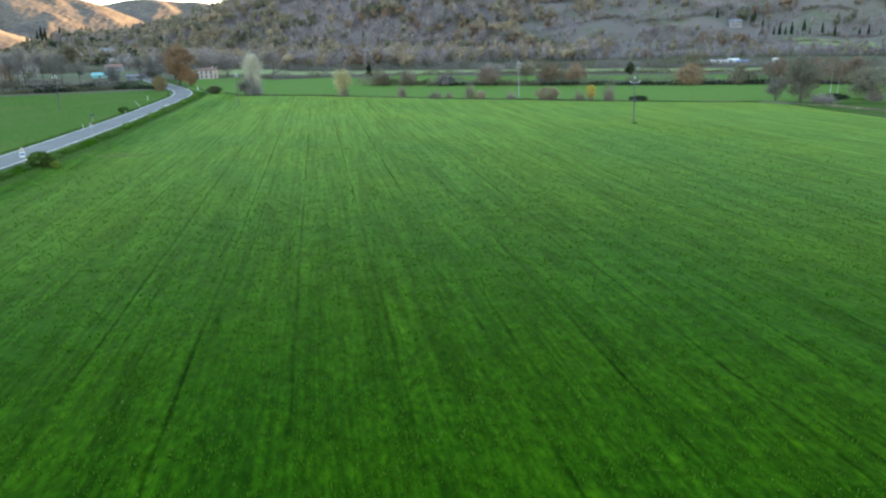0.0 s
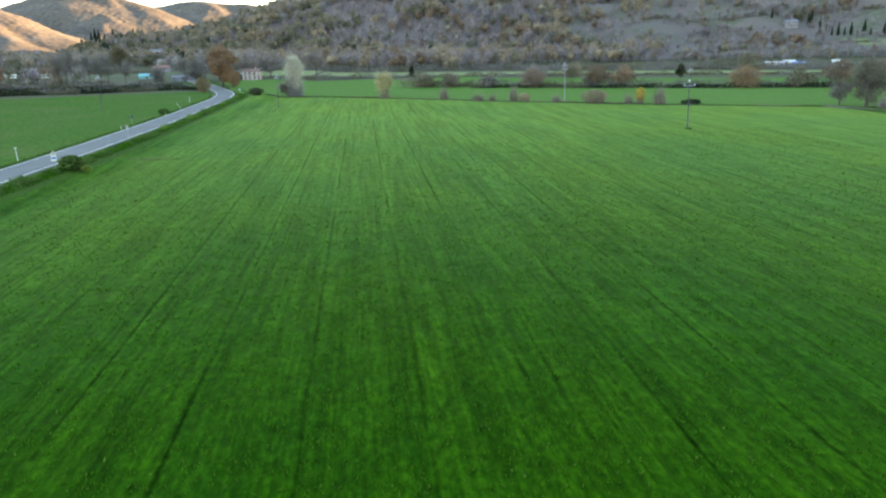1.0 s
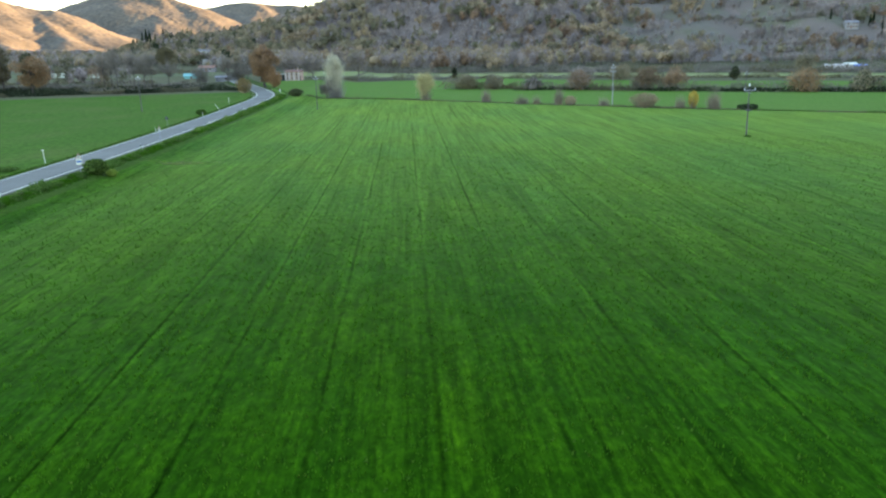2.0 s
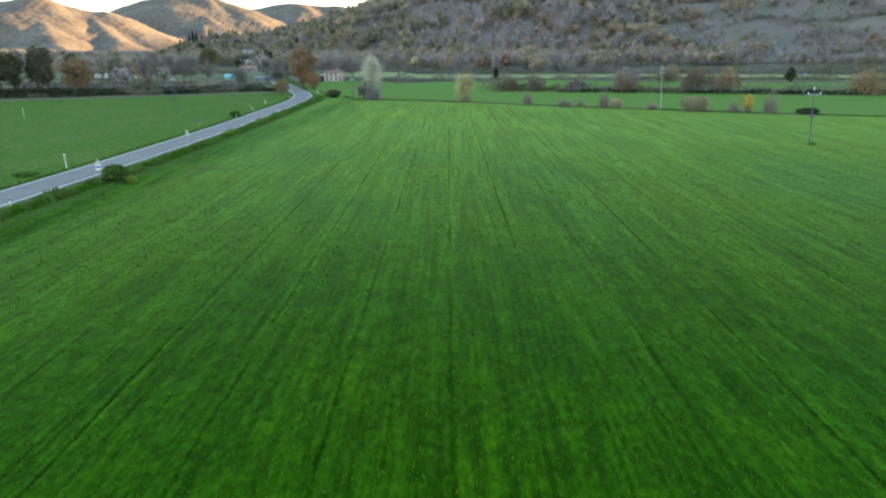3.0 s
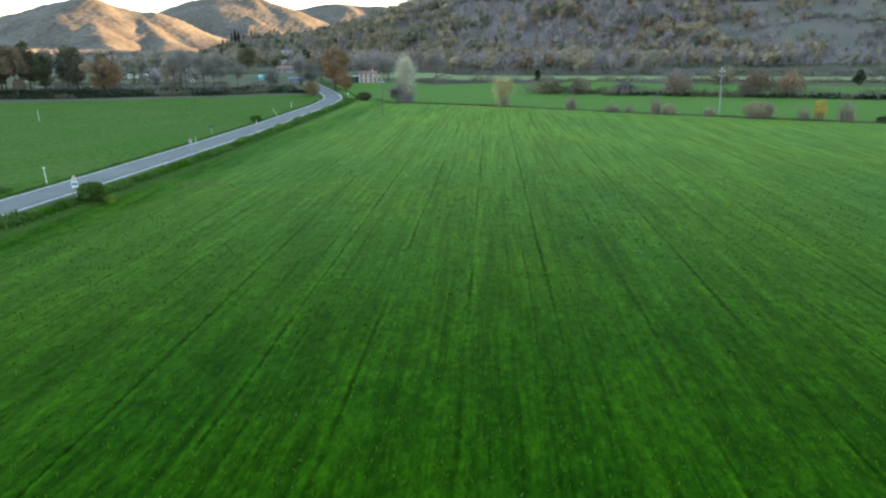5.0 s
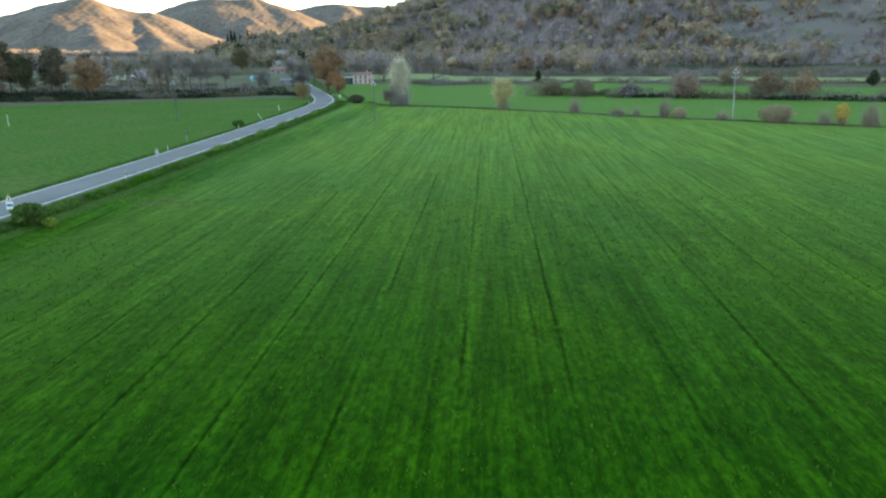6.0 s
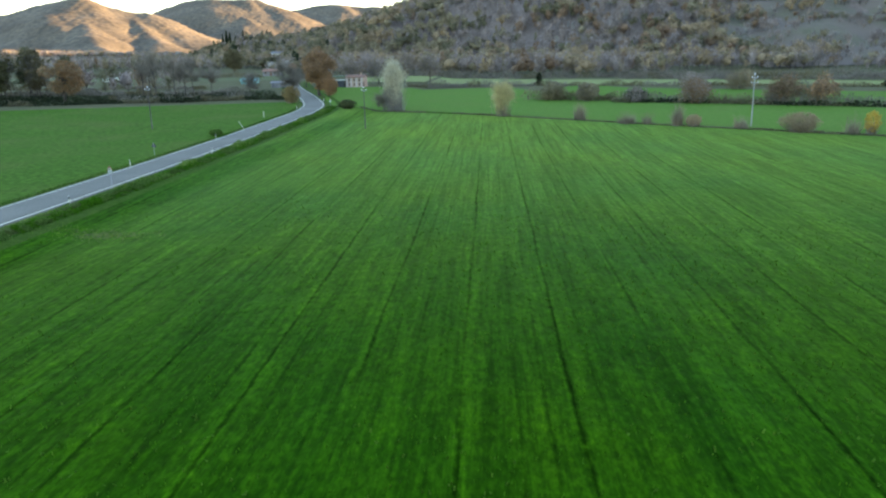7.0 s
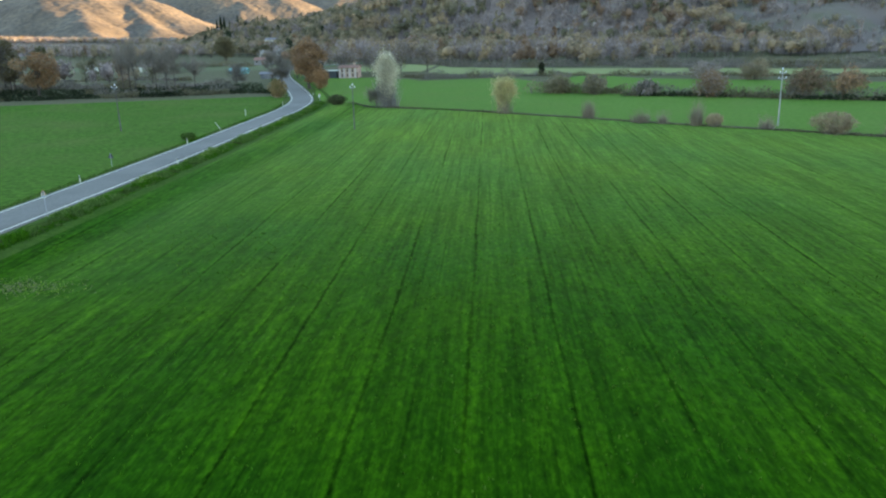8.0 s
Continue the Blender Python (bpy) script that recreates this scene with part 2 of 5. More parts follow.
M["asphalt"] = earth("worn_asphalt", (0.126, 0.127, 0.102), (0.174, 0.175, 0.142), 0.25, 9.0, 0.85, 0.2, bump=0.01)
M["line"] = earth("worn_white_road_paint", (0.56, 0.59, 0.44), (0.8, 0.83, 0.63), 0.3, 3.0, 0.7, 0.2, bump=0)
M["bark"] = earth("grey_brown_bark", (0.05, 0.04, 0.032), (0.13, 0.11, 0.095), 0.3, 4.0, 0.95, 0.3)
M["dirt"] = earth("brown_ditch_earth", (0.035, 0.035, 0.018), (0.09, 0.075, 0.04), 0.6, 8.0)
LEAF = {
    "ochre": ((0.33, 0.25, 0.148), (0.43, 0.33, 0.195)),
    "rust": ((0.213, 0.140, 0.084), (0.325, 0.218, 0.134)),
    "olive": ((0.235, 0.2, 0.12), (0.345, 0.295, 0.175)),
    "green": ((0.125, 0.118, 0.066), (0.215, 0.198, 0.112)),
    "mauve": ((0.273, 0.226, 0.192), (0.389, 0.325, 0.276)),
    "grey": ((0.280, 0.262, 0.225), (0.400, 0.375, 0.320)),
    "silver": ((0.55, 0.505, 0.34), (0.86, 0.8, 0.56)),
    "sage": ((0.15, 0.142, 0.085), (0.28, 0.262, 0.165)),
    "straw": ((0.46, 0.4, 0.17), (0.74, 0.65, 0.33)),
    "gold": ((0.45, 0.3, 0.05), (0.72, 0.5, 0.1)),
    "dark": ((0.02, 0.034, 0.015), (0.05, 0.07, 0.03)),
    "shrubgreen": ((0.06, 0.12, 0.02), (0.15, 0.27, 0.055)),
    "bushgreen": ((0.1, 0.19, 0.03), (0.25, 0.38, 0.08)),
    "oakbrown": ((0.3, 0.175, 0.085), (0.48, 0.295, 0.15)),
    "greybrown": ((0.225, 0.185, 0.125), (0.35, 0.295, 0.205)),
    "deepolive": ((0.115, 0.102, 0.05), (0.205, 0.178, 0.09)),
    "deepgreen": ((0.062, 0.074, 0.03), (0.13, 0.14, 0.06)),
    "tawny": ((0.21, 0.155, 0.065), (0.35, 0.26, 0.11)),
    "twig": ((0.175, 0.155, 0.122), (0.27, 0.24, 0.19)),
    "lime": ((0.18, 0.29, 0.035), (0.36, 0.48, 0.07)),
    "brightbush": ((0.055, 0.115, 0.02), (0.19, 0.3, 0.06)),
}
for key, (lo, hi) in LEAF.items():
    M[key] = foliage(key + "_leaves", lo, hi, 0.35)


# ---- building tools ----
def mesh_from(name, verts, faces, mats, index=None, smooth=False):
    """A mesh from arrays; faces is (n, 3) or (n, 4), index gives each face's material."""
    verts, faces = np.asarray(verts, np.float32), np.asarray(faces, np.int32)
    me = bpy.data.meshes.new(name)
    n, k = faces.shape
    me.vertices.add(len(verts))
    me.vertices.foreach_set("co", verts.ravel())
    me.loops.add(n * k)
    me.loops.foreach_set("vertex_index", faces.ravel())
    me.polygons.add(n)
    me.polygons.foreach_set("loop_start", np.arange(0, n * k, k, dtype=np.int32))
    if index is not None:
        me.polygons.foreach_set("material_index", np.asarray(index, np.int32))
    if smooth:
        me.polygons.foreach_set("use_smooth", np.ones(n, bool))
    for m in mats:
        me.materials.append(m)
    me.update()
    me.validate()
    return me


def thing(name, label, category, at=(0, 0, 0), turn=0.0, group="", kind=""):
    ob = new(name)
    ob.matrix_world = pose(*at, 0, 0, turn)
    return tagged(ob, label, category, group, kind)


def part(name, data, material, parent, label=""):
    """One mesh object under a thing or a part, from a bmesh or a mesh."""
    if isinstance(data, bmesh.types.BMesh):
        me = bpy.data.meshes.new(name)
        bmesh.ops.recalc_face_normals(data, faces=data.faces)
        data.to_mesh(me)
        data.free()
        data = me
    if material and not data.materials:
        data.materials.append(material)
    ob = new(name, data)
    ob.parent = parent
    return tagged(ob, label) if label else ob


def box(bm, x0, y0, z0, x1, y1, z1, bevel=0.0):
    vs = bmesh.ops.create_cube(bm, size=1.0, matrix=Matrix.Translation(((x0 + x1) / 2, (y0 + y1) / 2, (z0 + z1) / 2)) @ Matrix.Diagonal((x1 - x0, y1 - y0, z1 - z0, 1)))["verts"]
    if bevel:
        es = {e for v in vs for e in v.link_edges}
        bmesh.ops.bevel(bm, geom=list(es), offset=bevel, segments=1, affect="EDGES")
    return bm


def tube(bm, a, b, r0, r1, sides=8):
    a, b = Vector(a), Vector(b)
    d = b - a
    m = Matrix.Translation((a + b) / 2) @ d.to_track_quat("Z", "Y").to_matrix().to_4x4()
    bmesh.ops.create_cone(bm, cap_ends=True, segments=sides, radius1=r0, radius2=r1, depth=d.length, matrix=m)
    return bm


def h(x, y):
    return float(land(x, y))


def sheet(name, y0, y1, x0, x1, nx, ny, lift, material, label, category="field"):
    """A strip of ground between the lines y0(x) and y1(x), laid on the land."""
    xs = np.linspace(x0, x1, nx)
    v = np.linspace(0, 1, ny)
    X = np.repeat(xs[:, None], ny, 1)
    Y = y0(xs)[:, None] * (1 - v) + y1(xs)[:, None] * v
    Z = land(X, Y) + lift
    i = np.arange(nx * ny).reshape(nx, ny)
    f = np.stack([i[:-1, :-1], i[1:, :-1], i[1:, 1:], i[:-1, 1:]], -1).reshape(-1, 4)
    ob = new(name, mesh_from(name, np.stack([X, Y, Z], -1).reshape(-1, 3), f, [M[material]], smooth=True))
    return tagged(ob, label, category, kind="structure")


# ---- ground ----
def graded(lo, hi, near, n):
    """Coordinates that lie close together about near and spread out towards lo and hi."""
    s = np.linspace(-1, 1, n)
    k = 5.0
    g = np.sinh(k * s) / np.sinh(k)
    return np.where(g < 0, near + g * (near - lo), near + g * (hi - near))


gx, gy = graded(-3600, 2600, -30, 250), graded(-2600, 4300, 330, 290)
GX, GY = np.meshgrid(gx, gy, indexing="ij")
gi = np.arange(GX.size).reshape(GX.shape)
gf = np.stack([gi[:-1, :-1], gi[1:, :-1], gi[1:, 1:], gi[:-1, 1:]], -1).reshape(-1, 4)
sunk = 9 * ease((GY - 1150) / 120) * ease((-270 - GX) / 80)  # the far hills have a finer sheet of their own
ground = new("ground", mesh_from("ground", np.stack([GX, GY, land(GX, GY) - sunk], -1).reshape(-1, 3), gf, [M["land"], M["woodfloor"]],
                                  (land(GX, GY) - valley(GX, GY) > 1.2)[:-1, :-1].reshape(-1), smooth=True))
tagged(ground, "valley floor and hills of scrubby grass and bare earth", "ground", kind="structure")

DITCH_X = (-45, -41, -18, 7, 27, 44, 56, 75, 99, 150, 260)
DITCH_Y = (242, 239, 231, 217, 205, 196, 189, 181, 169, 150, 120)
FAR_X = (-60, -44, -8, 11, 37, 74, 88, 133, 166, 260)
FAR_Y = (310, 322, 333, 300, 262, 247, 239, 228, 215, 190)


def ditch_y(x):
    return np.interp(x, DITCH_X, DITCH_Y)


def far_y(x):
    return np.interp(x, FAR_X, FAR_Y)


ROAD = ((-50.6, -420), (-50.2, -150), (-50.0, 0), (-49.7, 60), (-49.6, 90), (-49.9, 115), (-50.7, 140), (-51.9, 165), (-53.3, 190), (-54.2, 210), (-55.4, 229),
        (-58.4, 246), (-64.5, 264), (-75, 290), (-88.5, 322), (-101, 355), (-109, 382), (-110, 405), (-101, 428), (-88, 455), (-90, 500), (-110, 560))


def spline(points, step):
    """A smooth line through points, as evenly spaced places."""
    p = np.array(points, float)
    p = np.vstack([2 * p[0] - p[1], p, 2 * p[-1] - p[-2]])
    out = []
    for a, b, c, d in zip(p, p[1:], p[2:], p[3:]):
        n = max(2, int(np.linalg.norm(c - b) / step))
        for t in np.linspace(0, 1, n, endpoint=False):
            out.append(0.5 * (2 * b + (c - a) * t + (2 * a - 5 * b + 4 * c - d) * t * t + (3 * b - a - 3 * c + d) * t**3))
    out.append(p[-2])
    return np.array(out)


MID = spline(ROAD, 3.0)
AHEAD = np.gradient(MID, axis=0)
AHEAD /= np.linalg.norm(AHEAD, axis=1)[:, None]
ASIDE = np.stack([AHEAD[:, 1], -AHEAD[:, 0]], 1)  # to the right of the road
ROAD_Z = land(MID[:, 0], MID[:, 1])


def band(name, offs, lifts, material, parent=None, label="", follow=False):
    """A strip along the road: its edges at the given offsets to the right of the middle."""
    vs = []
    for o, l in zip(offs, lifts):
        p = MID + ASIDE * o
        z = (land(p[:, 0], p[:, 1]) if follow else ROAD_Z) + l
        vs.append(np.column_stack([p, z]))
    v = np.stack(vs, 1)
    n, k = v.shape[:2]
    i = np.arange(n * k).reshape(n, k)
    f = np.stack([i[:-1, :-1], i[:-1, 1:], i[1:, 1:], i[1:, :-1]], -1).reshape(-1, 4)
    me = mesh_from(name, v.reshape(-1, 3), f, [M[material]], smooth=False)
    return part(name, me, None, parent, label) if parent else new(name, me)


road = band("road", (-3.1, -3.0, -1.5, 0, 1.5, 3.0, 3.1), (-0.3, 0.2, 0.23, 0.26, 0.23, 0.2, -0.3), "asphalt")
tagged(road, "two-lane grey asphalt road with worn white edge lines", "road", kind="structure")
band("edge_line", (-2.68, -2.52), (0.216, 0.22), "line", road, "worn white painted line")
band("edge_line", (2.52, 2.68), (0.22, 0.216), "line", road, "worn white painted line")
verge = band("verge", (3.05, 3.5, 4.2, 5.0, 5.8, 6.6), (0.12, 0.16, 0.1, 0.06, 0.06, 0.03), "verge", follow=True)
tagged(verge, "rough weedy grass verge sloping from the road", "verge", kind="structure")
verge = band("verge", (6.4, 7.0, 7.7), (0.1, 0.12, 0.095), "trodden", follow=True)
tagged(verge, "strip of thin dull grass beside the crop", "verge", kind="structure")
verge = band("verge", (-5.2, -4.2, -3.05), (0.04, 0.08, 0.14), "verge", follow=True)
tagged(verge, "narrow rough grass verge beside the meadow", "verge", kind="structure")



def road_x(y):
    return np.interp(y, MID[:, 1], MID[:, 0])


u, v = np.meshgrid(np.linspace(0, 1, 150), np.linspace(0, 1, 220), indexing="ij")
X, Y = -40 + 141 * u, -120 + 320 * v
for k in range(6):
    Y = -120 * (1 - v) + ditch_y(X) * v
    X = (road_x(Y) + 6.0) * (1 - u) + 101 * u
fi = np.arange(X.size).reshape(X.shape)
ff = np.stack([fi[:-1, :-1], fi[1:, :-1], fi[1:, 1:], fi[:-1, 1:]], -1).reshape(-1, 4)
tagged(new("crop_field", mesh_from("crop_field", np.stack([X, Y, land(X, Y) + 0.09], -1).reshape(-1, 3), ff, [M["crop"]], smooth=True)),
       "broad field of young green cereal sown in long rows", "field", kind="structure")
sheet("mid_field", lambda x: ditch_y(x) + 1.5, far_y, -52, 260, 120, 60, 0.09, "midfield", "flat green field beyond the ditch")
sheet("lawn", lambda x: np.interp(x, (-78, -66, -60, -52), (314, 284, 264, 244)), lambda x: 330 + 0 * x, -78, -52.2, 30, 30, 0.09, "midfield", "green lawn before the small house", "lawn")
sheet("side_meadow", lambda x: -120 + 0 * x, ditch_y, 101.5, 260, 50, 60, 0.07, "trodden", "rough thin meadow beside the crop")
sheet("left_field", lambda x: -120 + 0 * x, lambda x: 252 + 0.3 * np.clip(x + 100, -80, 30), -190, -54.5, 60, 120, 0.06, "meadow", "green meadow beside the road")
# ---- plants ----
rng = np.random.default_rng(7)
ICO = bmesh.new()
bmesh.ops.create_icosphere(ICO, subdivisions=1, radius=1.0)
ICO_V = np.array([v.co[:] for v in ICO.verts])
ICO_F = np.array([[v.index for v in f.verts] for f in ICO.faces])
ICO.free()


class Bag:
    """Triangles gathered for one mesh."""

    def __init__(self):
        self.v, self.f, self.m, self.n = [], [], [], 0

    def add(self, verts, tris, mat=0):
        verts, tris = np.asarray(verts, float).reshape(-1, 3), np.asarray(tris, int).reshape(-1, 3)
        self.v.append(verts)
        self.f.append(tris + self.n)
        self.m.append(np.broadcast_to(np.asarray(mat, int), (len(tris),)))
        self.n += len(verts)
        return self

    def arrays(self):
        return np.concatenate(self.v), np.concatenate(self.f), np.concatenate(self.m)

    def mesh(self, name, mats, smooth=False):
        v, f, m = self.arrays()
        return mesh_from(name, v, f, mats, m, smooth)


def unit(n):
    d = rng.normal(size=(n, 3))
    return d / np.linalg.norm(d, axis=1)[:, None]


def leaves(bag, points, size, mat=0, long=1.0, lie=None):
    """A small bent leaf spray, two triangles, at each point."""
    n = len(points)
    u = unit(n) if lie is None else lie / np.linalg.norm(lie, axis=1)[:, None]
    w = np.cross(u, unit(n))
    w /= np.linalg.norm(w, axis=1)[:, None] + 1e-9
    s = size * rng.uniform(0.6, 1.3, (n, 1))
    bend = np.cross(u, w) * s * 0.35
    a, b = points - u * s * long, points + u * s * long
    c, d = points + w * s * 0.6 + bend, points - w * s * 0.6 + bend
    v = np.stack([a, c, b, d], 1).reshape(-1, 3)
    i = np.arange(n)[:, None] * 4
    bag.add(v, np.concatenate([i + [0, 1, 2], i + [0, 2, 3]]), mat)


def twigs(bag, starts, ways, width, mat=0):
    """Thin tapering twigs from starts along ways."""
    n = len(starts)
    side = np.cross(ways, unit(n))
    side /= np.linalg.norm(side, axis=1)[:, None] + 1e-9
    v = np.stack([starts - side * width, starts + side * width, starts + ways], 1).reshape(-1, 3)
    bag.add(v, np.arange(n * 3), mat)


def puffs(bag, points, radii, mat=0, squash=0.85):
    """Rough leafy lumps."""
    n, k = len(points), len(ICO_V)
    r = np.asarray(radii).reshape(n, 1, 1) * rng.uniform(0.72, 1.2, (n, k, 1))
    v = points[:, None] + ICO_V[None] * r * (1, 1, squash)
    f = (ICO_F[None] + np.arange(n)[:, None, None] * k).reshape(-1, 3)
    bag.add(v.reshape(-1, 3), f, np.repeat(np.broadcast_to(mat, (n,)), len(ICO_F)))


def crown_points(height, width, low, clumps):
    """Clump centres spread through an uneven egg-shaped crown."""
    d = unit(clumps) * rng.uniform(0.35, 1.0, (clumps, 1)) ** 0.5
    zc, zr = height * (1 + low) / 2, height * (1 - low) / 2
    p = d * (width / 2, width / 2, zr) * 0.84
    p[:, :2] *= 1 + 0.18 * rng.normal(size=(clumps, 1))
    p[:, :2] *= np.clip(1.12 - 0.45 * (d[:, 2:3] > 0.3) * d[:, 2:3], 0.5, 1.2)
    return p + (0, 0, zc)


def trunk_mesh(height, thick, tips, lean=0.0):
    bm = bmesh.new()
    knots = [Vector((0, 0, -0.2))]
    for k in range(1, 4):
        knots.append(Vector((lean * k / 3 * height + random.uniform(-1, 1) * thick, random.uniform(-1, 1) * thick, height * k / 3)))
    radii = [thick * 1.25, thick * 0.85, thick * 0.6, thick * 0.3]
    for a, b, r, s in zip(knots, knots[1:], radii, radii[1:]):
        tube(bm, a, b, r, s, 7)
    for p in tips:
        z = min(max(0.35, random.uniform(0.45, 1.0)), 1.0) * height
        k = min(int(z / height * 3), 2)
        f = z / height * 3 - k
        root = knots[k].lerp(knots[k + 1], f)
        tip = Vector(p)
        mid = root.lerp(tip, 0.5) + Vector((0, 0, 0.06 * height))
        tube(bm, root, mid, thick * 0.38, thick * 0.24, 5)
        tube(bm, mid, tip, thick * 0.24, thick * 0.06, 4)
    return bm


def tree(name, label, x, y, height, width, low, leaf, count, size, clumps=16, thick=0.25, bare=0, twig="bark", lean=0.0, category="tree", group="", fill=0.5, mixed_in=None):
    """A tree with a limbed trunk and a crown of many sprays; bare: thin leafless twigs as well."""
    t = thing(name, label, category, (x, y, h(x, y)), rng.uniform(0, 360), group)
    c = crown_points(height, width, low, clumps)
    order = np.argsort(c[:, 2])
    part("trunk", trunk_mesh(height * (low + (1 - low) * 0.55), thick, c[order[::2]], lean), M["bark"] if twig == "bark" else M[twig], t)
    bag = Bag()
    if count:
        r = width / 2 * (1.9 / clumps ** 0.42)
        who = rng.integers(0, clumps, count)
        p = c[who] + unit(count) * r * 1.15 * rng.uniform(0.1, 1.0, (count, 1)) ** fill * (1, 1, 0.8)
        p[:, 2] = np.maximum(p[:, 2], 0.1)
        half = rng.random(count) < (0.25 if mixed_in else 0.0)
        leaves(bag, p[~half], size, 0)
        if half.any():
            leaves(bag, p[half], size, 1)
    if bare:
        who = rng.integers(0, clumps, bare)
        s = c[who] * (0.75, 0.75, 0.85) + rng.normal(size=(bare, 3)) * width * 0.05
        out = c[who] - (0, 0, height * (low + 0.1))
        way = out / np.linalg.norm(out, axis=1)[:, None] + unit(bare) * 0.75 + (0, 0, 0.3)
        twigs(bag, s, way * rng.uniform(0.08, 0.2, (bare, 1)) * height, 0.035, 2 if mixed_in else 1)
    mats = [M[leaf]] + ([M[mixed_in]] if mixed_in else []) + [M["twig"]]
    part("crown", bag.mesh("crown", mats), None, t)
    return t


def shrub(label, x, y, height, width, leaf, count, size=0.16, stems=400, stem="mauve", category="shrub", group="shrubs along the ditch", name="shrub", low=0.02):
    """A bush of many stems from one root, thin or leafy."""
    t = thing(name, label, category, (x, y, h(x, y)), rng.uniform(0, 360), group)
    bag = Bag()
    root = rng.normal(size=(stems, 3)) * (width * 0.13, width * 0.13, 0.02)
    root[:, 2] = np.abs(root[:, 2]) - 0.05
    a = rng.uniform(0, 2 * np.pi, stems)
    out = rng.uniform(0, 1, stems) ** 0.6
    way = np.stack([np.cos(a) * out * width / 2, np.sin(a) * out * width / 2, height * (1 - 0.5 * out**2) * rng.uniform(0.15, 1.0, stems) ** 0.7], 1)
    twigs(bag, root, way, 0.03 + width * 0.004, 0)
    part("stem", bag.mesh("stem", [M[stem]]), None, t)
    if count:
        bag = Bag()
        d = unit(count) * rng.uniform(0.2, 1, (count, 1)) ** 0.45
        lump = 1 + 0.17 * np.sin(d[:, :1] * 5 + d[:, 1:2] * 4 + x) + 0.09 * np.sin(d[:, 2:3] * 9 + d[:, :1] * 7 + y)
        p = d * (width / 2, width / 2, height * (1 - low) / 2) * np.hstack([lump, lump, np.ones_like(lump)]) + (0, 0, height * (0.5 + low / 2 + 0.01))
        if low > 0.05:
            lobes = unit(13) * rng.uniform(0.6, 1.0, (13, 1)) * (width * 0.33, width * 0.33, height * 0.33) + (0, 0, height * 0.58)
            lobes[:, :2] *= 1.0 - 0.8 * np.clip(0.5 - lobes[:, 2:3] / height, 0, 1)
            p = lobes[rng.integers(0, 13, count)] + rng.normal(size=(count, 3)) * (width * 0.105, width * 0.105, height * 0.085)
        p[:, 2] = np.maximum(p[:, 2], 0.05)
        leaves(bag, p, size, 0)
        part("foliage", bag.mesh("foliage", [M[leaf]]), None, t)
    return t


# ---- woods on the hills: past counting ----
def cloud(bag, lobes, radii, count, size):
    """Small leaf sprays lying round the outside of a crown's lobes."""
    who = rng.integers(0, len(lobes), count)
    out = unit(count)
    p = lobes[who] + out * (np.asarray(radii)[who] * rng.uniform(0.75, 1.1, count))[:, None] * (1, 1, 0.9)
    out = out + 0.9 * unit(count)
    a = np.cross(out, unit(count))
    a /= np.linalg.norm(a, axis=1)[:, None] + 1e-9
    b = np.cross(out, a)
    b /= np.linalg.norm(b, axis=1)[:, None] + 1e-9
    r = size * rng.uniform(0.7, 1.35, (count, 1))
    v = np.stack([p + a * r, p - a * r * 0.5 + b * r * 0.87, p - a * r * 0.5 - b * r * 0.87], 1).reshape(-1, 3)
    bag.add(v, np.arange(3 * count), 0)


def wood_template(kind):
    """A far tree of unit height: lumps, sprays and a stem."""
    bag = Bag()
    if kind == "round":
        puffs(bag, np.array([[0, 0, 0.52]]), [0.2], 0, 1.2)
        lobes = unit(7) * (0.21, 0.21, 0.19) + (0, 0, 0.56)
        cloud(bag, lobes, rng.uniform(0.15, 0.23, 7), 132, 0.06)
    elif kind == "tall":
        zs = np.linspace(0.3, 0.88, 6)
        lobes = rng.normal(size=(6, 3)) * (0.05, 0.05, 0.02) + np.column_stack([0 * zs, 0 * zs, zs])
        puffs(bag, lobes[1:5:2], (0.1, 0.09), 0, 1.5)
        cloud(bag, lobes, np.array((0.12, 0.16, 0.17, 0.15, 0.12, 0.08)), 90, 0.06)
    else:
        puffs(bag, unit(1) * (0.06, 0.06, 0.03) + (0, 0, 0.6), [0.1], 0, 1.5)
        n = 64
        s = rng.normal(size=(n, 3)) * (0.1, 0.1, 0.13) + (0, 0, 0.42)
        way = rng.normal(size=(n, 3)) * (0.45, 0.45, 0.22) + (0, 0, 0.75)
        twigs(bag, s, way * rng.uniform(0.25, 0.55, (n, 1)), 0.012, 0)
        p = rng.normal(size=(18, 3)) * (0.16, 0.16, 0.16) + (0, 0, 0.7)
        leaves(bag, p, 0.045, 0)
    twigs(bag, np.array([[0, 0, -0.05]] * 2), np.array([[0.02, 0, 0.8], [0, 0.02, 0.8]]), 0.02, 1)
    return bag.arrays()


TEMPLATES = [wood_template(k) for k in ("round", "round", "round", "tall", "tall", "bare", "bare")]
WOOD_KEYS = ("ochre", "rust", "olive", "green", "mauve", "grey", "gold", "dark")


